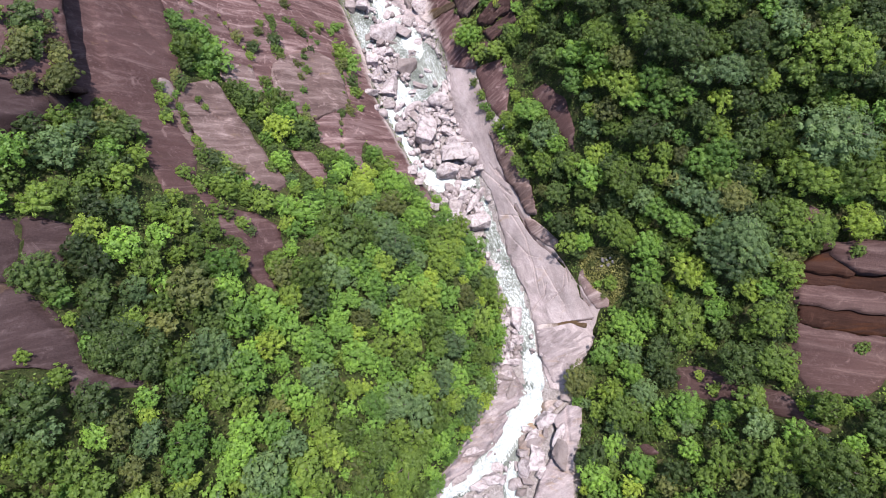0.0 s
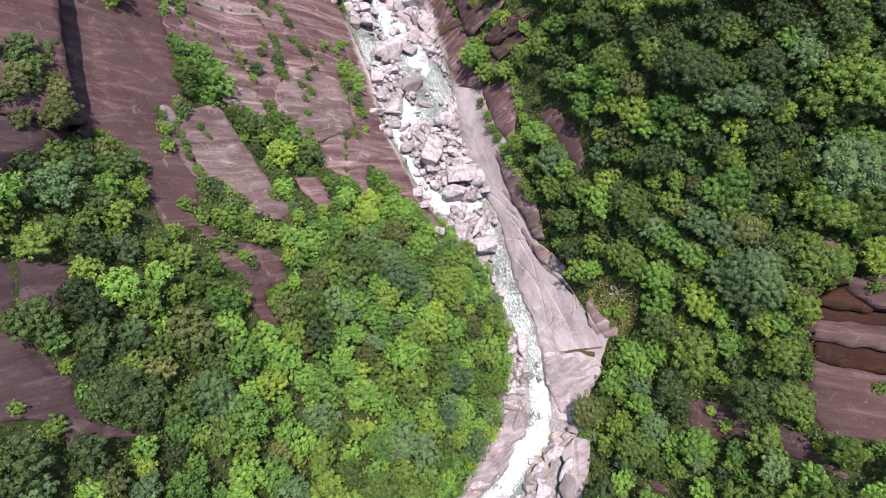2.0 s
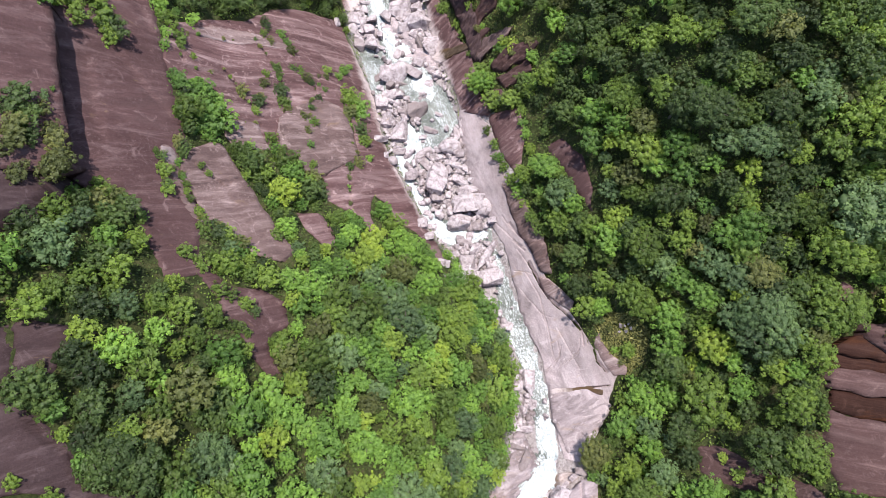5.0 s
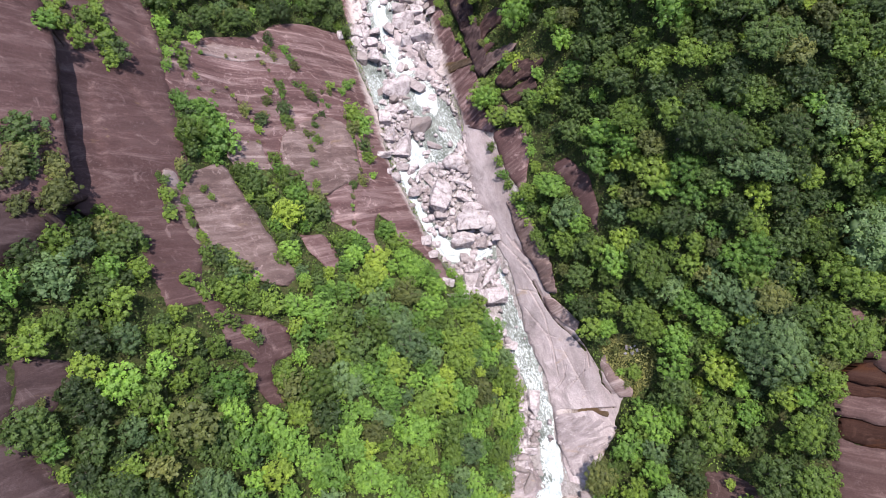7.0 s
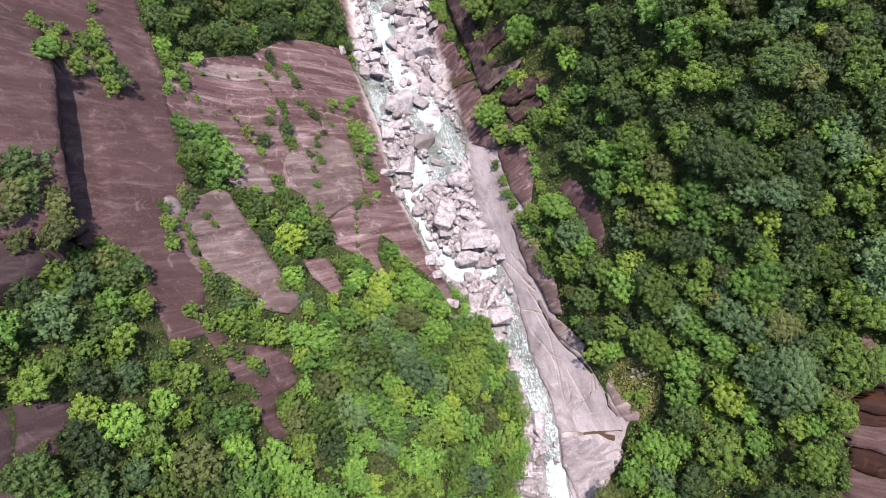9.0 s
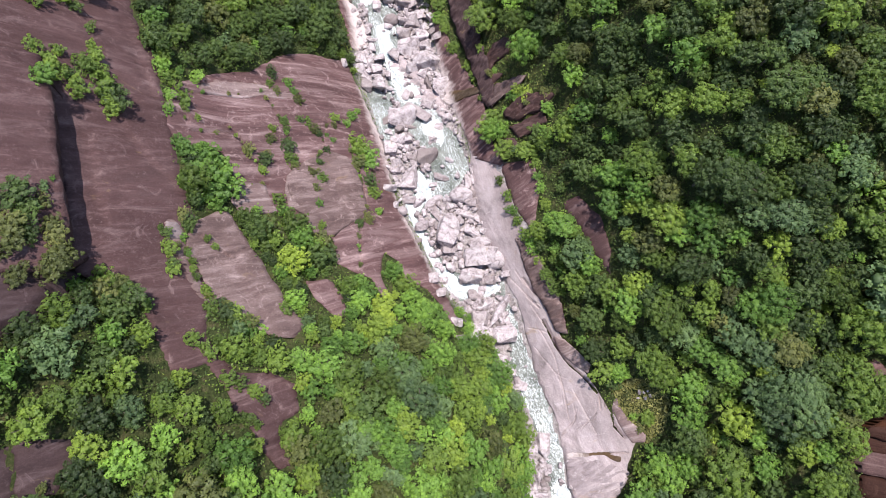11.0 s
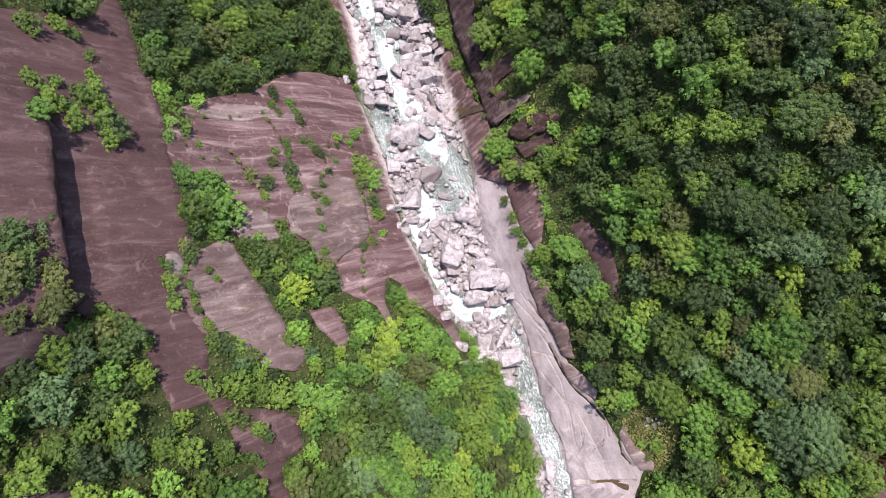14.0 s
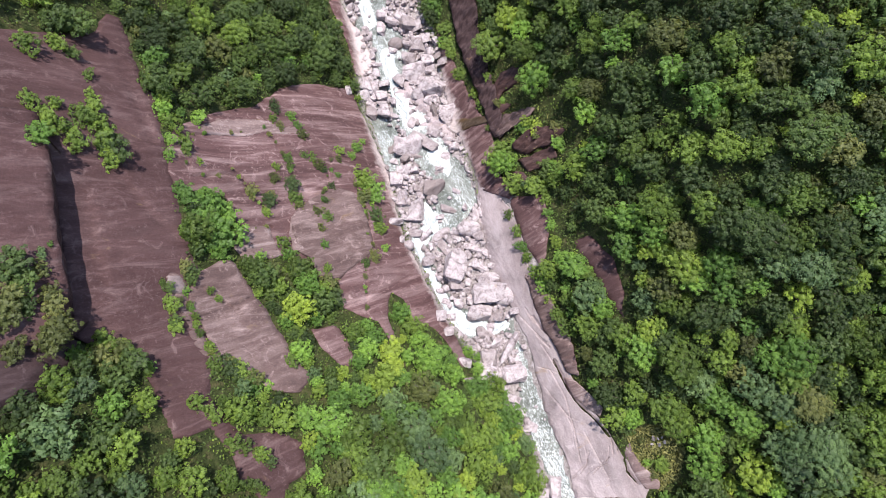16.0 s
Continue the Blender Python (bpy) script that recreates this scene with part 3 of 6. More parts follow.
CRACKS = {
    "riverside_slab": [([(10.2, 50.9), (12.6, 48.0), (14.9, 45.2), (16.9, 43.6)], 0.22, 0.5), ([(11.7, 52.0), (13.4, 48.9), (15.5, 46.8), (17.5, 45.4)], 0.2, 0.5), ([(14.4, 38.7), (16.9, 38.1), (18.9, 37.1)], 0.22, 0.5), ([(15.0, 43.7), (16.9, 40.5), (18.0, 38.6)], 0.18, 0.5), ([(23.6, 22.2), (24.2, 18.7), (22.7, 16.3), (21.0, 15.0)], 0.14, 0.3), ([(28.2, 22.5), (27.9, 19.0), (25.5, 17.6), (24.1, 16.4)], 0.14, 0.3), ([(15.8, 33.6), (19.0, 30.5), (21.2, 26.3), (21.7, 21.5)], 0.1, 0.2), ([(17.6, 40.4), (19.3, 36.4), (21.1, 32.7), (22.9, 30.5), (25.3, 28.2), (28.3, 24.5)], 0.42, 1.4), ([(21.7, 32.0), (24.1, 30.6), (26.5, 28.7)], 0.2, 0.8), ([(16.8, 38.2), (19.9, 32.3), (21.7, 25.4), (22.8, 18.7)], 0.22, 0.8), ([(23.5, 25.2), (28.2, 15.8)], 0.18, 0.4), ([(27.9, 9.4), (22.7, 3.2)], 0.18, 0.4), ([(29.6, 24.5), (29.8, 21.2)], 0.22, 0.8), ([(30.3, 25.1), (30.8, 20.7), (31.7, 17.5), (33.4, 15.5)], 0.3, 1.2), ([(28.6, 24.0), (29.0, 20.9)], 0.25, 0.3), ([(15.8, 34.4), (18.0, 31.3), (20.5, 28.2), (22.3, 27.3)], 0.18, 0.4), ([(21.2, 15.5), (24.0, 18.6), (24.4, 21.2)], 0.18, 0.4), ([(25.2, 16.6), (28.3, 20.3)], 0.18, 0.4), ([(22.9, 11.1), (28.0, 11.8), (33.8, 12.4)], 0.3, 0.9), ([(14.3, 45.7), (16.8, 42.9)], 0.25, 0.4), ([(13.3, 50.1), (15.5, 46.7), (18.0, 44.6)], 0.25, 0.4)],
    "middle_slab": [([(-57.4, 80.9), (-53.3, 84.5), (-45.9, 90.5)], 0.4, 0.5), ([(-53.5, 73.2), (-48.9, 76.2), (-46.9, 74.3)], 0.45, 0.7), ([(-29.1, 82.1), (-27.0, 78.5), (-24.7, 70.4), (-23.3, 63.1)], 0.35, 0.6), ([(-24.1, 60.1), (-22.8, 49.9)], 0.3, 0.3), ([(-50.7, 77.8), (-48.5, 76.4), (-46.7, 73.0), (-43.5, 69.8)], 0.3, 0.4), ([(-45.6, 88.3), (-41.4, 81.8), (-38.0, 72.5)], 0.3, 0.35), ([(-34.0, 90.0), (-33.6, 78.3), (-33.4, 68.0)], 0.3, 0.35), ([(-48.2, 63.9), (-41.9, 66.0)], 0.35, 0.5), ([(-55.8, 79.6), (-54.4, 74.3)], 0.3, 0.3)],
    "fall_rock_left": [([(3.8, -16.7), (7.8, -16.1), (10.4, -15.3)], 0.3, 0.6), ([(10.1, -11.6), (10.6, -15.4)], 0.3, 0.5), ([(15.6, 0.2), (17.2, -3.0), (19.0, -4.7)], 0.3, 0.5), ([(1.9, -20.9), (7.7, -19.4)], 0.3, 0.4), ([(11.7, -8.8), (17.5, -6.0)], 0.3, 0.4)],
    "fall_rock_right": [([(23.5, -13.5), (27.3, -13.1)], 0.3, 0.5), ([(20.8, -18.3), (25.7, -19.0)], 0.3, 0.4), ([(26.0, -6.4), (25.7, -12.9)], 0.3, 0.4)],
    "lower_left_slab": [([(-52.0, 9.0), (-49.8, 6.9), (-47.8, 5.0)], 0.3, 0.6)],
    "main_slab": [([(-66.1, 93.3), (-62.9, 86.2), (-58.9, 78.0)], 0.3, 0.4), ([(-60.9, 70.2), (-56.0, 63.5), (-51.7, 59.5)], 0.3, 0.35), ([(-62.5, 65.8), (-60.3, 57.7), (-58.0, 51.0)], 0.3, 0.3)],
    "tilted_slab": [([(-48.4, 51.8), (-45.6, 49.6), (-43.5, 48.4)], 0.3, 0.4), ([(-43.0, 48.3), (-42.3, 50.5), (-41.2, 51.1)], 0.18, 0.4)],
}
CLEARINGS = [[(-0.6, 87.0), (6.8, 60.7), (12.3, 46.3), (16.1, 31.6), (20.8, 16.2), (22.7, 3.2), (19.8, 3.2), (16.4, 16.4), (12.1, 30.7), (8.2, 45.9), (0.9, 63.9)], [(13.5, 16.1), (23.3, 16.0), (24.5, 3.1), (27.5, 3.1), (28.3, -6.3), (26.0, -24.8), (-2.1, -25.9), (5.4, -13.1), (12.1, -3.0)], [(2.5, 91.9), (7.0, 82.5), (11.1, 75.3), (16.1, 54.4), (18.9, 45.0), (21.1, 39.2), (18.6, 39.1), (16.2, 45.1), (10.9, 53.6), (2.5, 77.0)]]
GLADES = [[(-10.5, 141.3), (-5.6, 134.8), (4.6, 101.4), (5.9, 94.1), (1.8, 86.1), (-5.4, 106.2)], [(4.3, 111.7), (9.0, 112.6), (12.0, 107.9), (11.4, 103.0), (15.3, 98.1), (19.8, 92.2), (20.3, 87.2), (18.9, 83.1), (15.2, 82.0), (10.7, 81.0), (8.3, 83.9), (5.9, 94.8)], [(30.5, 26.5), (33.4, 28.0), (38.0, 27.2), (41.0, 23.4), (40.2, 18.0), (37.4, 14.5), (34.0, 15.5), (32.0, 20.5)], [(14.1, 79.2), (17.9, 75.4), (19.3, 66.4), (21.4, 56.5), (19.5, 54.4), (16.7, 64.5)]]
STANDOUT = [
    [(-51.6, 12.6, 2.6, "dark"), (-48.6, 16.4, 2.4, "dark"), (-57.0, 36.6, 2.4, "mid"), (-58.2, 33.6, 2.6, "dark"), (-56.0, 38.6, 1.9, "dark"), (27.0, 33.3, 2.8, "dark"), (28.5, 29.1, 3.0, "mid"), (30.4, 26.9, 1.8, "dark"), (28.5, -0.8, 3.2, "brown"), (31.2, 0.0, 2.5, "mid"), (-54.8, 35.7, 2.3, "grey"), (-51.3, 39.2, 2.4, "dark"), (-48.5, 33.8, 2.1, "mid"), (-48.1, 28.4, 2.6, "mid"), (-53.1, 24.9, 1.7, "mid"), (-53.6, 22.3, 2.4, "mid"), (-48.3, 19.4, 2.4, "yellow"), (-42.4, 15.7, 2.7, "mid"), (-46.2, 23.6, 2.1, "grey"), (-43.8, 24.2, 1.7, "mid"), (-42.9, 27.5, 1.6, "yellow"), (-40.9, 23.4, 2.1, "mid"), (-37.2, 23.1, 2.1, "mid"), (-38.4, 19.5, 2.1, "mid"), (-34.7, 17.3, 2.8, "light"), (-33.1, 17.6, 1.5, "yellow"), (-33.2, 13.0, 2.6, "light"), (-28.8, 11.4, 2.5, "light"), (-25.6, 12.7, 2.3, "yellow")],
    [(-39.8, 9.5, 2.1, "mid"), (-42.0, 6.9, 2.1, "mid"), (-50.3, 12.3, 2.5, "dark"), (-47.1, 14.8, 2.7, "dark"), (-45.7, 10.3, 2.3, "dark"), (-42.6, 11.6, 2.2, "grey"), (-41.8, 4.5, 3.4, "dark"), (-39.5, 2.8, 3.4, "dark"), (-43.1, 2.7, 2.4, "dark"), (-45.7, 6.6, 1.8, "dark"), (-36.6, 1.9, 2.6, "mid"), (-35.6, -0.3, 2.2, "light"), (-33.6, 3.5, 3.2, "grey"), (-31.8, 2.0, 2.5, "grey"), (-31.0, -1.9, 2.6, "mid"), (-28.1, -4.2, 2.1, "mid"), (-27.3, 4.7, 2.4, "yellow"), (-27.4, -7.1, 2.4, "light"), (-41.9, -3.2, 2.5, "dark"), (-39.9, -6.2, 2.2, "brown"), (-45.0, -6.3, 2.0, "grey"), (-41.2, -7.0, 1.7, "light"), (-36.9, -7.7, 2.2, "grey"), (-33.4, -8.0, 2.5, "light")],
    [(-42.3, -9.9, 2.5, "mid"), (-44.8, -9.0, 2.5, "mid"), (-33.1, -13.2, 1.6, "yellow"), (-37.9, -11.4, 2.0, "brown"), (-46.3, -3.3, 3.0, "dark"), (28.3, 67.3, 3.1, "light"), (32.5, 67.7, 3.3, "mid"), (26.7, 68.2, 2.1, "light"), (36.6, 57.0, 3.5, "yellow"), (41.2, 56.7, 3.2, "light"), (38.5, 54.7, 2.7, "light"), (43.5, 52.2, 2.5, "light"), (48.6, 55.6, 3.0, "grey"), (53.6, 55.3, 3.7, "grey"), (53.2, 50.9, 2.7, "yellow"), (47.4, 53.1, 2.2, "light"), (41.0, 48.3, 3.7, "dark"), (38.0, 49.0, 2.3, "mid"), (34.5, 53.6, 3.0, "brown"), (43.2, 61.9, 4.4, "dark"), (47.0, 60.3, 3.7, "dark"), (40.7, 62.6, 3.7, "dark"), (58.1, 55.2, 2.8, "dark"), (60.8, 53.2, 2.3, "yellow")],
    [(57.1, 50.5, 2.8, "dark"), (56.4, 60.4, 3.3, "dark"), (65.7, 54.1, 3.1, "mid"), (70.2, 62.1, 2.7, "mid"), (66.0, 61.9, 2.4, "brown"), (71.6, 55.6, 4.5, "mid"), (71.8, 52.9, 3.2, "dark"), (76.3, 52.1, 3.0, "dark"), (70.7, 42.7, 5.2, "grey"), (74.1, 43.1, 4.5, "grey"), (63.6, 43.2, 3.6, "mid"), (70.8, 40.5, 3.9, "grey"), (66.9, 37.1, 4.3, "mid"), (70.7, 35.4, 3.9, "mid"), (75.3, 35.7, 3.9, "mid"), (54.2, 41.5, 3.7, "light"), (51.1, 40.9, 3.2, "light"), (52.3, 46.9, 2.7, "mid"), (47.9, 43.0, 2.2, "brown"), (45.0, 44.0, 2.2, "mid"), (37.7, 39.7, 3.9, "mid"), (31.9, 42.4, 3.0, "light"), (29.0, 44.6, 2.8, "mid"), (25.4, 50.7, 2.6, "light")],
    [(20.2, 59.4, 2.9, "light"), (54.7, 26.2, 4.1, "grey"), (58.0, 26.8, 3.6, "grey"), (52.9, 25.8, 3.4, "grey"), (58.5, 22.5, 3.6, "grey"), (55.1, 21.7, 3.7, "grey"), (48.0, 30.0, 3.2, "light"), (49.9, 20.6, 3.7, "yellow"), (38.4, 28.5, 3.5, "mid"), (43.0, 21.0, 3.0, "light"), (58.5, 15.8, 2.5, "yellow"), (61.0, 16.1, 2.0, "light"), (69.2, 26.3, 3.6, "mid"), (75.9, 26.7, 3.7, "yellow"), (38.5, 10.9, 3.2, "light"), (42.9, 11.4, 2.5, "light"), (48.3, 10.7, 4.4, "mid"), (59.6, 10.2, 3.6, "mid"), (56.0, 33.5, 3.4, "brown"), (52.9, 33.2, 3.2, "grey"), (35.3, 5.2, 3.0, "light"), (38.6, 0.6, 2.7, "light"), (29.0, -1.1, 3.2, "brown"), (36.2, -6.7, 4.0, "mid")],
    [(44.6, 4.9, 3.2, "dark"), (55.2, 2.5, 4.1, "dark"), (59.3, 2.4, 3.3, "mid"), (45.2, -5.9, 3.3, "light"), (45.1, -8.2, 2.1, "grey"), (53.9, -5.1, 3.0, "mid"), (50.4, -6.2, 2.4, "light"), (57.4, -9.0, 2.5, "light"), (61.6, -4.9, 3.0, "mid"), (53.8, -13.1, 3.3, "mid"), (57.3, -12.5, 3.8, "mid"), (59.2, -13.6, 3.9, "mid"), (36.4, -16.3, 2.8, "light"), (33.1, -13.0, 2.4, "light"), (44.0, -12.9, 2.5, "light"), (41.5, -16.5, 2.8, "dark"), (29.1, -18.8, 3.1, "light"), (51.5, -12.8, 2.7, "mid"), (62.6, -10.1, 2.0, "light"), (47.4, -14.0, 3.0, "mid"), (-24.3, 45.0, 2.2, "mid"), (-17.3, 41.4, 2.4, "yellow"), (-16.0, 38.3, 1.7, "yellow"), (-21.7, 41.8, 2.2, "light")],
    [(-16.0, 49.6, 2.4, "light"), (-13.3, 46.7, 2.6, "mid"), (-10.9, 34.5, 3.2, "brown"), (-16.1, 32.6, 2.7, "grey"), (-25.2, 29.5, 3.0, "light"), (-29.2, 30.4, 2.3, "light"), (-28.5, 26.7, 1.5, "yellow"), (-21.4, 33.7, 2.2, "light"), (-9.0, 24.0, 3.8, "grey"), (-15.3, 26.3, 3.2, "mid"), (-20.9, 24.3, 2.7, "mid"), (-23.3, 21.7, 2.4, "brown"), (-23.3, 17.1, 3.3, "mid"), (-21.0, 18.1, 2.6, "grey"), (-14.8, 19.4, 2.4, "light"), (-17.6, 19.1, 2.2, "light"), (-1.6, 25.3, 2.5, "mid"), (-5.1, 28.9, 2.3, "mid"), (-2.6, 18.8, 2.0, "yellow"), (4.3, 19.5, 1.2, "yellow"), (-5.8, 19.5, 2.1, "light"), (4.1, 15.9, 2.9, "brown"), (5.6, 22.9, 2.6, "light"), (1.9, 25.5, 2.6, "mid")],
    [(-6.6, 13.6, 2.7, "mid"), (-11.6, 13.4, 2.0, "light"), (-18.8, 12.2, 2.2, "light"), (9.3, 18.2, 2.9, "mid"), (12.1, 15.3, 2.5, "mid"), (-13.4, 11.7, 2.0, "grey"), (7.7, 11.3, 2.8, "mid"), (-10.7, 5.2, 2.4, "mid"), (-6.4, 5.9, 2.8, "mid"), (1.7, 5.7, 2.8, "grey"), (-14.5, 3.7, 2.7, "light"), (-18.0, 2.7, 1.5, "yellow"), (-17.8, -2.1, 2.6, "mid"), (-19.5, -0.4, 2.7, "grey"), (-23.7, -2.0, 2.3, "light"), (-23.0, 5.7, 2.3, "light"), (-10.0, 1.4, 2.2, "light"), (-4.4, 1.0, 2.0, "light"), (-6.8, -1.4, 1.1, "yellow"), (-14.8, -2.2, 1.9, "yellow"), (-0.4, -1.4, 2.5, "grey"), (2.8, 0.0, 2.2, "light"), (5.7, 1.1, 2.0, "light"), (1.7, -4.5, 2.3, "yellow")],
    [(-7.7, -4.4, 3.2, "grey"), (-4.2, -6.0, 3.0, "grey"), (-11.2, -4.8, 2.3, "light"), (-19.1, -4.9, 2.2, "mid"), (-1.4, -7.1, 2.9, "mid"), (-17.8, -9.3, 2.5, "yellow"), (-16.4, -11.7, 2.2, "yellow"), (-10.8, -11.4, 3.4, "mid"), (-11.5, -8.6, 2.1, "light"), (-4.1, -10.5, 2.8, "mid"), (-15.0, -8.3, 2.2, "mid"), (-5.9, -14.7, 3.6, "mid"), (-20.4, -12.8, 2.5, "mid"), (-22.4, -15.6, 2.3, "light"), (-18.3, -15.8, 2.6, "mid"), (-12.5, -16.4, 2.5, "mid"), (-1.5, -20.0, 2.1, "light"), (9.6, -2.8, 1.9, "mid"), (29.4, 66.8, 3.1, "light"), (32.2, 63.1, 2.9, "light"), (28.3, 62.2, 2.7, "light"), (31.6, 60.6, 2.2, "yellow"), (26.7, 66.4, 2.5, "mid"), (-62.6, 106.1, 3.0, "dark")],
    [(-59.9, 111.1, 3.5, "mid"), (-54.5, 111.6, 3.8, "mid"), (-50.6, 116.9, 3.6, "mid"), (-63.6, 100.1, 3.2, "dark"), (-59.9, 103.0, 3.0, "dark"), (-52.1, 106.9, 3.4, "mid"), (-59.6, 94.7, 2.3, "mid"), (-56.6, 105.7, 3.1, "brown"), (-48.0, 112.0, 3.3, "dark"), (-43.4, 118.7, 3.7, "dark"), (-38.3, 125.1, 3.9, "dark"), (-39.5, 114.0, 3.7, "dark"), (-45.2, 106.5, 3.2, "dark"), (-51.5, 97.2, 3.0, "dark"), (-56.1, 92.0, 2.8, "dark"), (-70.2, 95.7, 2.8, "dark"), (-71.8, 95.2, 2.5, "dark"), (-35.3, 116.5, 2.9, "dark"), (23.9, 81.7, 3.1, "light"), (22.1, 90.3, 2.7, "light"), (13.3, 102.1, 4.2, "light"), (4.1, 116.0, 4.4, "mid"), (6.6, 85.8, 3.5, "light"), (9.1, 80.9, 2.4, "mid")],
    [(13.5, 78.6, 2.5, "mid"), (29.1, 78.8, 3.4, "mid"), (33.7, 90.1, 3.1, "light"), (40.8, 75.2, 3.2, "mid"), (45.3, 73.7, 2.4, "mid"), (48.9, 76.6, 1.1, "yellow"), (50.3, 74.4, 4.1, "dark"), (51.0, 87.0, 3.8, "dark"), (47.9, 87.9, 2.7, "brown"), (45.4, 85.8, 2.9, "brown"), (43.6, 90.6, 2.7, "dark"), (52.2, 82.9, 2.9, "grey"), (57.0, 84.9, 3.4, "mid"), (57.7, 80.2, 1.4, "yellow"), (48.9, 80.3, 2.9, "dark"), (45.5, 81.1, 2.6, "dark"), (26.7, 100.6, 3.1, "light"), (29.2, 102.6, 2.4, "mid"), (23.7, 106.9, 2.3, "yellow"), (20.5, 109.1, 1.8, "light"), (14.5, 113.2, 2.8, "mid"), (11.3, 110.4, 3.3, "mid")],
]
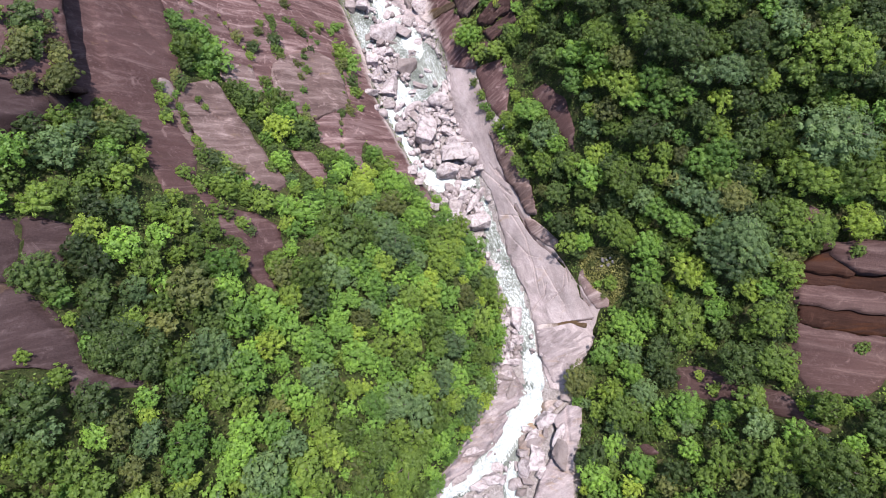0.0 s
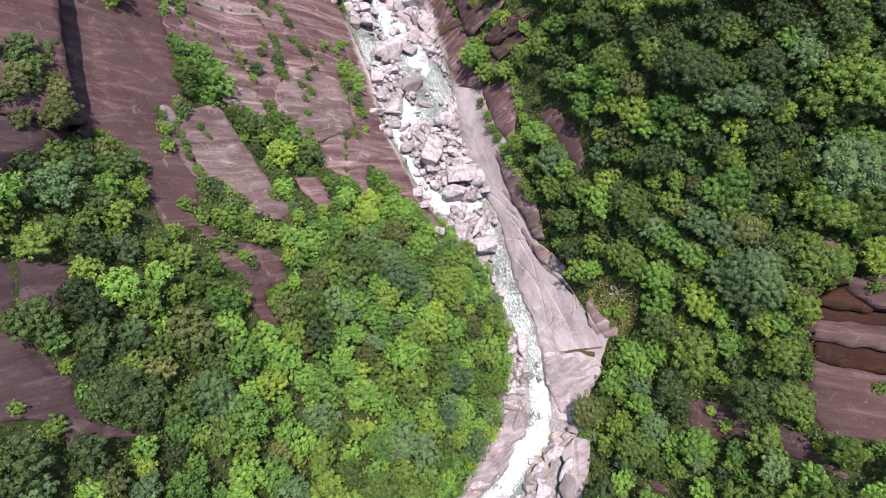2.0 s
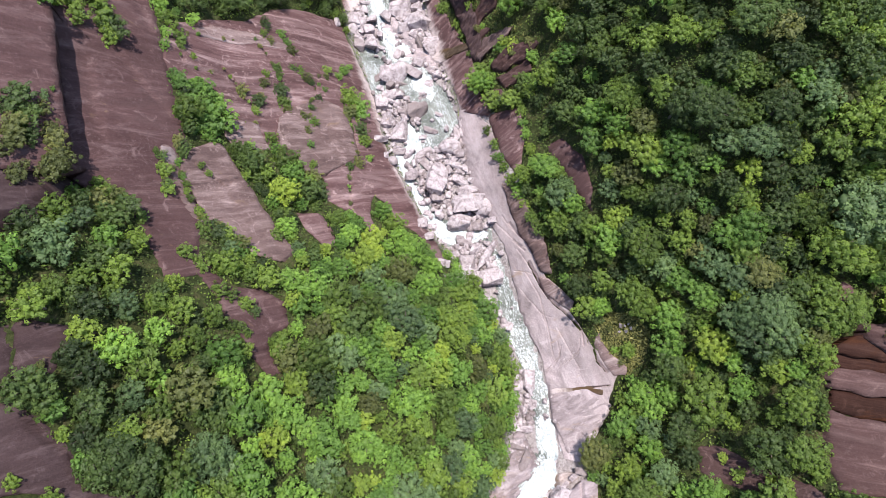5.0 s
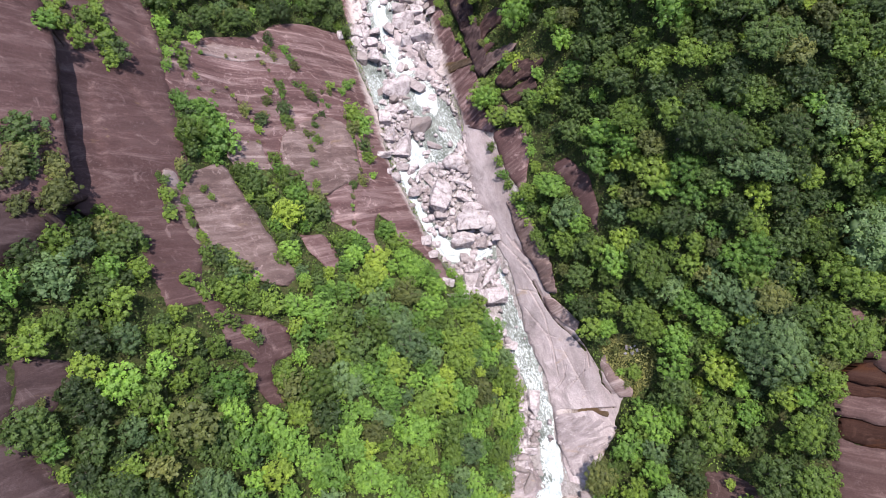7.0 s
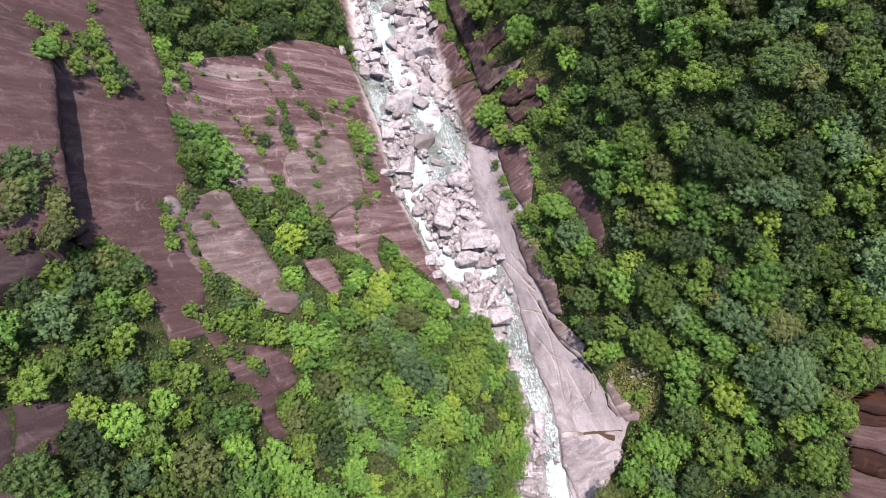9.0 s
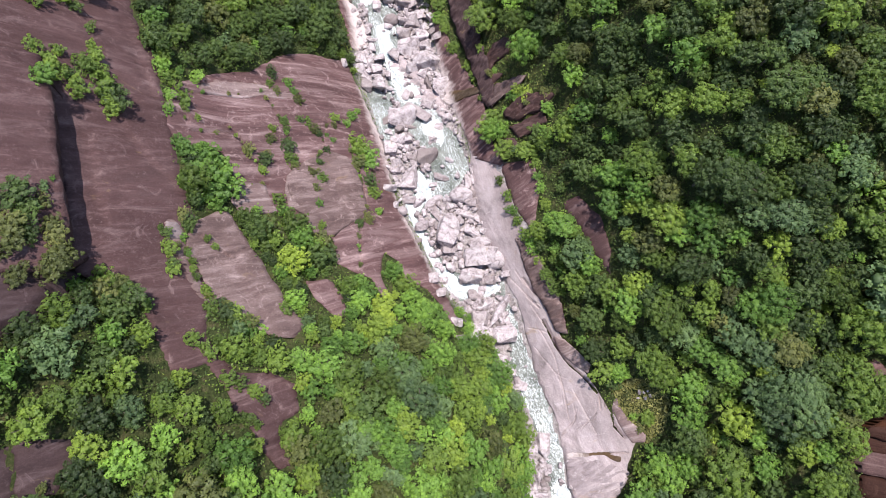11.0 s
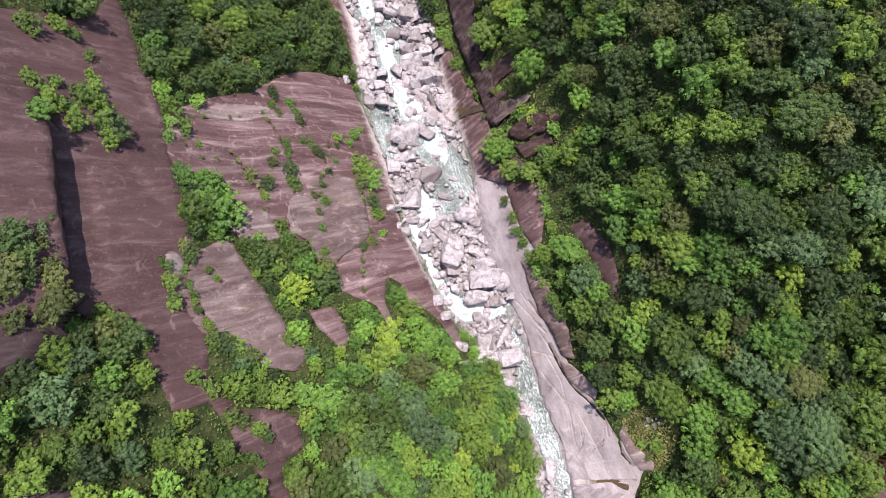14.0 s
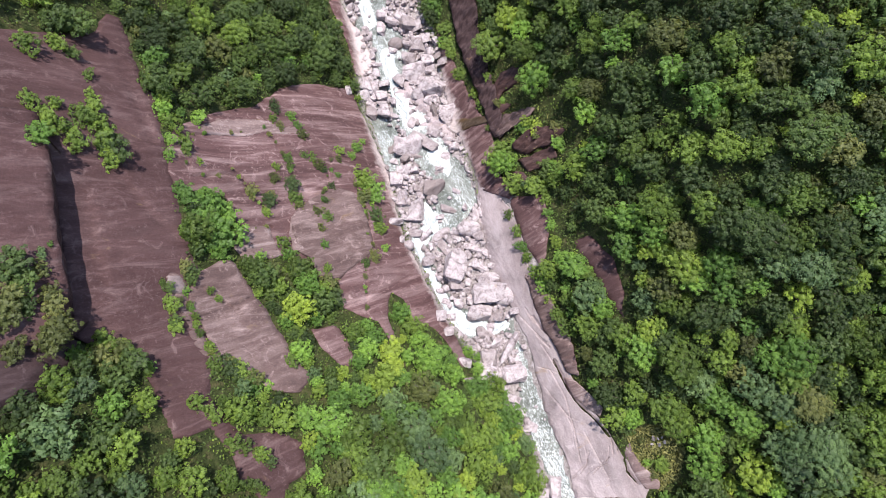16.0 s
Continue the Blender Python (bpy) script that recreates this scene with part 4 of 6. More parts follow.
BUSHY = [
    [(-54.6, 41.0, 1.9, "brown"), (-53.4, 39.6, 1.7, "mid"), (-55.4, 39.4, 2.2, "brown"), (-50.6, 38.6, 1.0, "light"), (-62.2, 51.3, 2.5, "dark"), (-60.9, 49.1, 2.1, "dark"), (-58.6, 47.9, 1.6, "brown"), (-57.8, 46.1, 2.1, "brown"), (-56.5, 43.7, 2.3, "brown"), (-55.5, 42.0, 2.1, "mid"), (-59.8, 46.2, 1.7, "dark"), (-56.9, 42.1, 2.3, "brown"), (-60.1, 51.0, 1.3, "brown"), (-49.1, 48.6, 0.7, "brown"), (-47.6, 45.3, 0.8, "mid"), (-44.9, 41.0, 0.9, "brown"), (-51.6, 51.3, 0.9, "dark"), (-50.3, 49.4, 0.6, "brown"), (-40.6, 38.1, 1.8, "mid"), (-38.5, 36.7, 1.8, "brown"), (-36.8, 35.6, 1.4, "light"), (-41.9, 39.4, 1.2, "brown"), (16.3, 72.5, 1.6, "light"), (16.9, 69.5, 1.7, "light"), (17.6, 65.6, 1.7, "yellow"), (18.1, 62.2, 1.7, "light")],
    [(18.9, 59.1, 1.8, "mid"), (19.6, 55.7, 1.7, "light"), (15.9, 75.8, 1.6, "mid"), (20.4, 53.1, 1.7, "light"), (12.4, 95.3, 1.1, "brown"), (14.0, 90.5, 1.0, "brown"), (9.7, 91.2, 1.1, "light"), (14.6, 87.4, 0.9, "brown"), (17.8, 81.4, 2.0, "light"), (11.8, 93.6, 2.0, "light"), (12.7, 92.2, 1.4, "yellow"), (17.8, 91.3, 1.5, "brown"), (18.4, 89.4, 1.2, "brown"), (7.6, 90.0, 3.1, "mid"), (5.7, 88.1, 3.1, "mid"), (8.8, 86.8, 2.8, "mid"), (18.3, 87.1, 2.3, "light"), (16.7, 81.8, 2.6, "mid"), (5.8, 102.3, 1.1, "brown"), (7.1, 103.1, 1.1, "light"), (3.5, 110.3, 1.5, "mid"), (-10.4, 136.1, 2.4, "light"), (-5.8, 123.0, 1.7, "mid"), (-7.9, 127.5, 1.9, "light")],
    [(3.9, 97.7, 1.3, "mid"), (-72.7, 87.9, 2.4, "mid"), (-71.1, 90.5, 1.9, "mid"), (-69.5, 89.6, 1.6, "dark"), (-67.3, 86.1, 1.3, "mid"), (-66.2, 82.8, 1.5, "mid"), (-69.6, 77.7, 1.9, "mid"), (-68.1, 78.9, 1.4, "mid"), (-65.7, 77.9, 2.6, "mid"), (-65.3, 80.2, 1.8, "mid"), (-64.4, 77.7, 1.8, "mid"), (-68.0, 75.8, 1.8, "mid"), (-67.0, 74.3, 2.2, "mid"), (-65.1, 73.4, 2.5, "mid"), (-64.5, 70.9, 2.2, "light"), (-66.1, 75.0, 1.5, "dark"), (-63.2, 75.6, 2.8, "mid"), (-62.0, 73.9, 3.3, "dark"), (-61.7, 71.7, 2.2, "mid"), (-60.5, 53.4, 0.9, "grey"), (-60.1, 54.8, 0.6, "light"), (-61.1, 89.2, 2.8, "light"), (-59.7, 85.0, 2.5, "light"), (-58.3, 83.1, 2.5, "mid")],
    [(-57.7, 79.2, 1.3, "light"), (-56.8, 75.7, 1.3, "light"), (-55.8, 79.1, 1.9, "mid"), (-53.6, 76.4, 0.9, "mid"), (-55.9, 86.3, 2.0, "light"), (-46.1, 96.1, 1.6, "dark"), (-45.9, 92.7, 1.4, "mid"), (-44.3, 90.9, 1.2, "brown"), (-42.9, 95.1, 1.4, "light"), (-41.4, 92.8, 1.5, "light"), (-40.3, 90.5, 1.5, "brown"), (-39.1, 84.7, 1.2, "dark"), (-37.5, 84.6, 1.5, "mid"), (-36.0, 83.1, 1.8, "brown"), (-35.0, 82.2, 1.3, "dark"), (-32.6, 88.9, 1.6, "mid"), (-32.5, 86.4, 1.2, "brown"), (-29.6, 92.0, 1.6, "light"), (-30.4, 89.0, 1.3, "light"), (-28.7, 94.9, 1.0, "light"), (-41.6, 83.0, 1.7, "dark"), (-40.8, 80.9, 1.3, "dark"), (-43.2, 80.1, 1.4, "mid"), (-42.9, 77.2, 1.3, "brown")],
    [(-46.0, 72.9, 1.8, "brown"), (-43.0, 71.6, 1.8, "dark"), (-43.1, 69.0, 1.2, "mid"), (-43.0, 73.0, 1.1, "brown"), (-39.8, 76.0, 2.0, "dark"), (-38.8, 73.4, 1.8, "mid"), (-37.9, 71.6, 1.2, "brown"), (-34.6, 71.0, 1.1, "brown"), (-33.4, 74.2, 1.0, "dark"), (-32.4, 70.1, 1.3, "mid"), (-33.1, 67.2, 1.4, "brown"), (-32.8, 78.2, 1.3, "dark"), (-32.2, 81.6, 0.9, "light"), (-27.3, 82.4, 3.4, "mid"), (-25.3, 79.7, 3.4, "light"), (-26.7, 77.4, 2.1, "brown"), (-23.5, 73.0, 2.1, "dark"), (-22.6, 70.1, 2.1, "mid"), (-22.9, 62.3, 1.8, "brown"), (-24.3, 60.5, 1.4, "dark"), (-21.0, 65.2, 1.3, "light"), (-32.0, 63.3, 1.1, "light"), (-30.8, 58.2, 1.1, "mid"), (-52.2, 66.7, 2.8, "light")],
    [(-50.4, 65.6, 3.5, "light"), (-48.5, 66.4, 3.3, "light"), (-49.2, 61.7, 3.7, "light"), (-47.4, 63.0, 3.2, "light"), (-51.8, 61.5, 2.2, "light"), (-47.7, 59.3, 2.7, "light"), (-54.0, 68.9, 2.3, "light"), (-50.8, 69.2, 2.3, "light"), (-50.2, 54.4, 1.7, "dark"), (-49.4, 53.1, 1.4, "dark"), (-51.0, 55.3, 1.2, "brown"), (-52.7, 51.9, 0.7, "mid"), (-49.9, 50.9, 1.1, "light"), (-51.1, 48.3, 1.5, "mid"), (-48.9, 48.1, 0.8, "light"), (-49.8, 45.6, 1.6, "dark"), (-49.6, 44.6, 1.4, "mid"), (-47.7, 46.7, 0.8, "mid"), (-46.9, 43.9, 0.9, "mid"), (-45.2, 41.7, 1.2, "mid"), (-53.4, 40.9, 1.8, "mid"), (-50.3, 37.7, 0.9, "mid"), (-47.0, 51.4, 0.7, "mid"), (-45.8, 50.0, 0.8, "mid")],
    [(-44.0, 38.5, 1.6, "mid"), (-42.3, 38.1, 2.1, "dark"), (-40.6, 36.7, 1.8, "dark"), (-38.9, 35.8, 2.1, "light"), (8.1, 74.0, 1.5, "mid"), (9.9, 69.6, 1.5, "mid"), (11.0, 66.0, 1.5, "light"), (12.1, 63.2, 1.7, "mid"), (13.8, 59.8, 1.7, "mid"), (15.5, 57.1, 2.0, "light"), (16.7, 53.4, 1.7, "mid"), (17.8, 50.3, 1.7, "mid"), (19.5, 47.2, 1.7, "mid"), (-3.2, 115.8, 2.1, "mid"), (0.5, 108.4, 1.7, "mid"), (1.9, 104.7, 1.7, "mid"), (-10.4, 139.2, 3.2, "light"), (-7.1, 130.9, 2.3, "mid"), (-6.0, 125.8, 2.2, "mid"), (12.4, 94.7, 2.1, "yellow"), (14.1, 92.5, 1.8, "yellow"), (-43.2, 56.9, 2.0, "light"), (-41.3, 54.9, 2.2, "mid"), (-40.0, 56.9, 2.0, "brown")],
    [(-37.9, 54.3, 2.3, "brown"), (-39.5, 51.8, 2.2, "mid"), (-36.4, 51.0, 2.5, "mid"), (-34.2, 54.7, 2.3, "brown"), (-34.4, 49.5, 2.2, "dark"), (-31.9, 51.4, 2.3, "mid"), (-36.6, 47.6, 1.7, "mid"), (-34.3, 44.6, 1.9, "mid"), (-32.9, 41.5, 1.9, "dark"), (-33.4, 39.5, 1.4, "mid"), (-30.9, 55.1, 2.1, "brown"), (-29.0, 51.7, 2.1, "dark"), (-29.5, 48.1, 1.8, "mid"), (-39.3, 62.6, 1.6, "mid"), (-37.9, 60.3, 1.6, "light"), (-42.0, 58.9, 1.3, "light"), (35.0, 20.1, 1.0, "light"), (33.6, 24.5, 1.0, "brown"), ],
    [(36.1, 17.4, 1.0, "brown"), (-44.1, 33.3, 1.7, "mid"), (-41.7, 31.7, 1.7, "mid"), (-37.6, 31.7, 1.7, "mid"), (-35.8, 31.9, 1.7, "mid"), (-38.4, 27.2, 1.6, "mid"), (-36.9, 26.6, 1.4, "mid"), (-34.9, 25.5, 1.5, "mid"), (-33.6, 24.3, 1.2, "dark"), (-34.6, 21.4, 1.3, "mid"), (-35.7, 21.6, 0.9, "mid"), (-33.4, 20.6, 0.9, "mid"), (-30.2, 19.2, 1.1, "mid"), (-29.3, 17.3, 1.4, "mid"), (-66.7, 52.9, 3.5, "dark"), (-65.4, 51.6, 2.7, "dark"), (-64.4, 50.2, 1.6, "mid"), (-64.8, 43.4, 2.3, "dark"), (-63.4, 42.0, 2.0, "dark"), (-61.3, 47.0, 2.3, "brown"), (-60.9, 44.3, 2.3, "brown")],
    [(-60.3, 40.5, 2.0, "brown"), (-50.5, 2.2, 1.2, "mid"), (-46.7, -0.2, 1.4, "mid"), (-52.1, 15.1, 0.8, "brown"), (73.2, 4.4, 1.4, "mid"), (75.4, 22.0, 1.5, "mid"), (50.2, 0.0, 1.0, "yellow"), (51.2, -2.5, 1.4, "mid"), (55.0, -2.5, 1.1, "yellow"), (56.5, -3.4, 1.4, "mid"), (37.2, 20.0, 2.0, "mid"), (60.8, -4.5, 1.3, "yellow"), (60.8, -6.2, 1.2, "light")],
]
SINGLE = 300


def tone_weights(x, y):
    if x < 16 and y < 48 and x > -32:
        return (0.3, 2.0, 8.5, 1.4, 1.5, 0.4)
    if x > 20 and y < 22:
        return (2.8, 5, 2.6, 0.7, 1.6, 0.5)
    if x < 0 and y > 88:
        return (8, 5, 1.0, 0.4, 0.8, 0.6)
    # extra dark leaves on the upper right stand in for that slope's shade
    return (4.2, 5, 2.2, 0.5, 1.0, 0.6) if x < 15 else ((4.5, 5.0, 2.2, 0.5, 1.6, 0.6) if y < 68 else (12, 3.6, 0.4, 0.6, 0.4, 0.9))


def grid_table(table, y, s):
    """Height at station y and reach s out of a table of the valley side."""
    tb, ky, ks = np.array(table), np.array(STATIONS), np.array(REACH)
    yy, ss = np.clip(y, ky[0], ky[-1] - 1e-6), np.clip(s, 0, ks[-1] - 1e-6)
    i, j = np.searchsorted(ky, yy, side="right") - 1, np.searchsorted(ks, ss, side="right") - 1
    a, b = (yy - ky[i]) / (ky[i + 1] - ky[i]), (ss - ks[j]) / (ks[j + 1] - ks[j])
    return (1 - a) * ((1 - b) * tb[i, j] + b * tb[i, j + 1]) + a * ((1 - b) * tb[i + 1, j] + b * tb[i + 1, j + 1])


def water_level(y):
    return np.interp(y, WATER_Y, WATER_Z)


def bank(line, y):
    p = np.array(line)
    return np.interp(y, p[:, 0], p[:, 1])


def in_channel(x, y):
    """Whether the stream runs at (x, y), by the ways of its pools and rapids."""
    wet = np.zeros(np.shape(x), bool)
    for path in WHITE + POOLS:
        p = np.array(path)
        for (x0, y0, w0), (x1, y1, w1) in zip(p, p[1:]):
            k = np.clip(((x - x0) * (x1 - x0) + (y - y0) * (y1 - y0)) / ((x1 - x0) ** 2 + (y1 - y0) ** 2 + 1e-9), 0, 1)
            wet |= np.hypot(x - x0 - k * (x1 - x0), y - y0 - k * (y1 - y0)) < (w0 + k * (w1 - w0)) / 2
    return wet


def raw_land(x, y):
    left, right = bank(LEFT_BANK, y) - x, x - bank(RIGHT_BANK, y)
    far = lambda s: 0.32 * np.clip(s - REACH[-1], 0, 160)
    h = np.where(left > 0, grid_table(LEFT_RISE, y, np.maximum(left, 0)) + far(left), 0.0)
    h = np.where(right > 0, grid_table(RIGHT_RISE, y, np.maximum(right, 0)) + far(right), h)
    return water_level(y) + np.where((left <= 0) & (right <= 0), np.where(in_channel(x, y), -0.9, 0.3), h)


LX, LY = np.arange(-300.0, 300.1, 1.0), np.arange(-220.0, 360.1, 1.0)


def blur(a, n, axis):
    k = np.ones(2 * n + 1) / (2 * n + 1)
    pad = [(0, 0), (0, 0)]
    pad[axis] = (n, n)
    return np.apply_along_axis(lambda v: np.convolve(v, k, "valid"), axis, np.pad(a, pad, "edge"))


gx, gy = np.meshgrid(LX, LY)
RAW = raw_land(gx, gy)
SMOOTH = RAW
for _ in range(2):
    SMOOTH = blur(blur(SMOOTH, 2, 0), 2, 1)
rim = np.maximum(bank(LEFT_BANK, gy) - gx, gx - bank(RIGHT_BANK, gy))
keep = np.clip((rim - 1) / 6, 0, 1)
LAND = RAW * (1 - keep) + SMOOTH * keep


def land(x, y):
    """Height of the ground at (x, y)."""
    x, y = np.asarray(x, float), np.asarray(y, float)
    u, v = np.clip(x - LX[0], 0, len(LX) - 1.001), np.clip(y - LY[0], 0, len(LY) - 1.001)
    i, j = u.astype(int), v.astype(int)
    a, b = u - i, v - j
    return (1 - b) * ((1 - a) * LAND[j, i] + a * LAND[j, i + 1]) + b * ((1 - a) * LAND[j + 1, i] + a * LAND[j + 1, i + 1])


def in_bed(x, y):
    return (x > bank(LEFT_BANK, y)) & (x < bank(RIGHT_BANK, y))


def inside(poly, x, y):
    x, y = np.asarray(x, float), np.asarray(y, float)
    hit = np.zeros(x.shape, bool)
    for (x0, y0), (x1, y1) in zip(poly, poly[1:] + poly[:1]):
        cross = (y0 > y) != (y1 > y)
        hit ^= cross & (x < (x1 - x0) * (y - y0) / (y1 - y0 + 1e-12) + x0)
    return hit


def edge_near(poly, x, y):
    """The nearest place on a polygon's edge, and how far it is."""
    best = np.full(np.shape(x), 1e9)
    qx, qy = np.zeros_like(best), np.zeros_like(best)
    for (x0, y0), (x1, y1) in zip(poly, poly[1:] + poly[:1]):
        dx, dy = x1 - x0, y1 - y0
        k = np.clip(((x - x0) * dx + (y - y0) * dy) / (dx * dx + dy * dy + 1e-9), 0, 1)
        ex, ey = x0 + k * dx, y0 + k * dy
        d = np.hypot(x - ex, y - ey)
        near = d < best
        best, qx, qy = np.where(near, d, best), np.where(near, ex, qx), np.where(near, ey, qy)
    return best, qx, qy


def wobble(x, y, size, seed=0.0):
    """Smooth noise, -1 to 1, over arrays."""
    flat = [noise.noise((a / size + seed, b / size, seed)) for a, b in zip(np.ravel(x), np.ravel(y))]
    return np.array(flat).reshape(np.shape(x))


def mesh_of(name, verts, tris, mats, index=None, attrs=None, smooth=False):
    """A mesh from arrays of vertices and triangles."""
    me = bpy.data.meshes.new(name)
    verts, tris = np.asarray(verts, np.float32), np.asarray(tris, np.int32)
    me.vertices.add(len(verts))
    me.vertices.foreach_set("co", verts.ravel())
    me.loops.add(tris.size)
    me.loops.foreach_set("vertex_index", tris.ravel())
    me.polygons.add(len(tris))
    me.polygons.foreach_set("loop_start", np.arange(0, tris.size, 3, dtype=np.int32))
    if index is not None:
        me.polygons.foreach_set("material_index", np.asarray(index, np.int32))
    if smooth:
        me.polygons.foreach_set("use_smooth", np.ones(len(tris), bool))
    for key, values in (attrs or {}).items():
        me.attributes.new(key, "FLOAT", "POINT").data.foreach_set("value", np.asarray(values, np.float32))
    for m in mats:
        me.materials.append(m)
    me.update(calc_edges=True)
    me.validate()
    return me


def grid_tris(nx, ny):
    i = np.arange(ny - 1)[:, None] * nx + np.arange(nx - 1)[None]
    i = i.ravel()
    return np.concatenate([np.stack([i, i + 1, i + nx + 1], 1), np.stack([i, i + nx + 1, i + nx], 1)])


# ---- ground ----
def reach_out(lo, hi, step, far):
    mid = np.arange(lo, hi + step / 2, step)
    out = np.cumsum(step * 1.35 ** np.arange(1, 60))
    out = out[out < far]
    return np.r_[lo - out[::-1], mid, hi + out]


ax, ay = reach_out(-105, 105, 0.9, 2600), reach_out(-42, 160, 0.9, 2600)
px, py = np.meshgrid(ax, ay)
pz = land(px, py) + 0.35 * wobble(px, py, 4.0, 3.1) * np.where(in_bed(px, py), 0.6, 1.0)
for key, (lift, outline) in SLABS.items():
    away = edge_near(outline, px, py)[0]
    pz = np.where(inside(outline, px, py), pz - 1.8 * np.clip(away / 1.2, 0, 1), pz)
bed = np.clip(1.4 - np.maximum(bank(LEFT_BANK, py) - px, px - bank(RIGHT_BANK, py)) / 1.5, 0, 1)
for outline in CLEARINGS:
    bed = np.where(inside(outline, px, py), 1.0, bed)
ground = tagged(new("ground", mesh_of("ground", np.stack([px, py, pz], -1).reshape(-1, 3), grid_tris(len(ax), len(ay)), [SOIL], attrs={"bed": bed.ravel()}, smooth=True)),
                "steep gorge sides with dark forest floor and gravel bed", "ground", kind="structure")

# ---- bare rock slabs ----
def rock_slab(poly, lift, material, label, step=0.6, ridge=0.25, skirt=7.5, under=0.0, cracks=(), strata=0.0, across=(-0.24, 0.53), taper=None, swell=0.5, ragged=0.5, seed=0.0):
    """A sheet of bare rock over a plan outline, with broken edges that run down into the ground."""
    xs, ys = [p[0] for p in poly], [p[1] for p in poly]
    x, y = np.meshgrid(np.arange(min(xs) - 1, max(xs) + 1.01, step), np.arange(min(ys) - 1, max(ys) + 1.01, step))
    wx, wy = ragged * wobble(x, y, 3.0, seed + 5), ragged * wobble(x, y, 3.0, seed + 9)
    cx, cy = x[:-1, :-1] + step / 2, y[:-1, :-1] + step / 2
    cells = inside(poly, cx, cy)
    nx = x.shape[1]
    d, qx, qy = edge_near(poly, x, y)
    used = np.zeros(x.shape, int)
    for a, b in ((0, 0), (0, 1), (1, 0), (1, 1)):
        used[a:a + cells.shape[0], b:b + cells.shape[1]] += cells
    rimv = (used > 0) & (used < 4)
    snap = rimv & (d < step * 0.95)
    x, y = np.where(snap, qx, x), np.where(snap, qy, y)
    d = np.where(rimv, 0, d)
    x, y = x + wx * np.clip(1 - d / 3, 0, 1), y + wy * np.clip(1 - d / 3, 0, 1)
    ribs = wobble(x * 0.35, y, 2.6, seed) + 0.5 * wobble(x * 0.4, y, 1.1, seed + 2)
    broad = wobble(x, y, 9.0, seed + 4)
    z = land(x, y) + lift + ridge * ribs + swell * broad - (0.1 if under else 0.35) * np.exp(-d / 0.8)
    if strata:
        run = across[0] * x + across[1] * y + 0.45 * wobble(x, y, 4.0, seed + 7)
        z = z + strata * ((run % 1.0) ** 0.7 - 0.5) + 0.5 * strata * (((0.5 * x + 0.9 * y) / 3.1 + 0.4 * wobble(x, y, 3.0, seed + 8)) % 1.0 - 0.5)
    if taper:
        z = z - lift * 0.75 * np.clip((taper[1] - y) / (taper[1] - taper[0]), 0, 1)
    for line, width, depth in cracks:
        away, lx, ly = edge_near(line + line[::-1], x, y)
        if width < 0.25:
            on = (away < 0.6 * step) & (d > step)
            x, y = np.where(on, lx, x), np.where(on, ly, y)
        else:
            on = (away < np.maximum(0.6 * step, 0.7 * width * (1 + 0.8 * wobble(x, y, 1.7, seed + 11)))) & (d > step)
        z = z - (0.9 if width < 0.25 else 1.8) * depth * on
    verts = np.stack([x, y, z], -1).reshape(-1, 3)
    j, i = np.nonzero(cells)
    k = j * nx + i
    tris = np.concatenate([np.stack([k, k + 1, k + nx + 1], 1), np.stack([k, k + nx + 1, k + nx], 1)])
    edges = {}
    for t in tris:
        for a, b in ((t[0], t[1]), (t[1], t[2]), (t[2], t[0])):
            if (b, a) in edges:
                del edges[(b, a)]
            else:
                edges[(a, b)] = 1
    lean = {}
    for a, b in edges:
        ex, ey = verts[b][0] - verts[a][0], verts[b][1] - verts[a][1]
        for v in (a, b):
            lx, ly = lean.get(v, (0.0, 0.0))
            lean[v] = (lx - ey, ly + ex)
    beside = collections.defaultdict(list)
    for a, b in edges:
        beside[a].append(b), beside[b].append(a)
    for _ in range(6):
        lean = {v: (sum(lean[q][0] for q in beside[v]) + lean[v][0], sum(lean[q][1] for q in beside[v]) + lean[v][1]) for v in lean}
    low, extra, wall = {}, [], []
    for a, b in edges:
        for v in (a, b):
            if v not in low:
                low[v] = len(verts) + len(extra)
                k = under / (math.hypot(*lean[v]) + 1e-6)
                extra.append((verts[v][0] + k * lean[v][0], verts[v][1] + k * lean[v][1], verts[v][2] - skirt))
        wall += [(b, a, low[a]), (b, low[a], low[b])]
    verts, tris = np.concatenate([verts, np.array(extra)]), np.concatenate([tris, np.array(wall)])
    seen = np.unique(tris)
    back = np.zeros(len(verts), int)
    back[seen] = np.arange(len(seen))
    above = verts[seen][:, 2] - water_level(verts[seen][:, 1])
    ob = new("rock_slab", mesh_of("rock_slab", verts[seen], back[tris], [material], attrs={"above": above}, smooth=False))
    return tagged(ob, label, "rock slab", "bare rock slabs of the gorge")


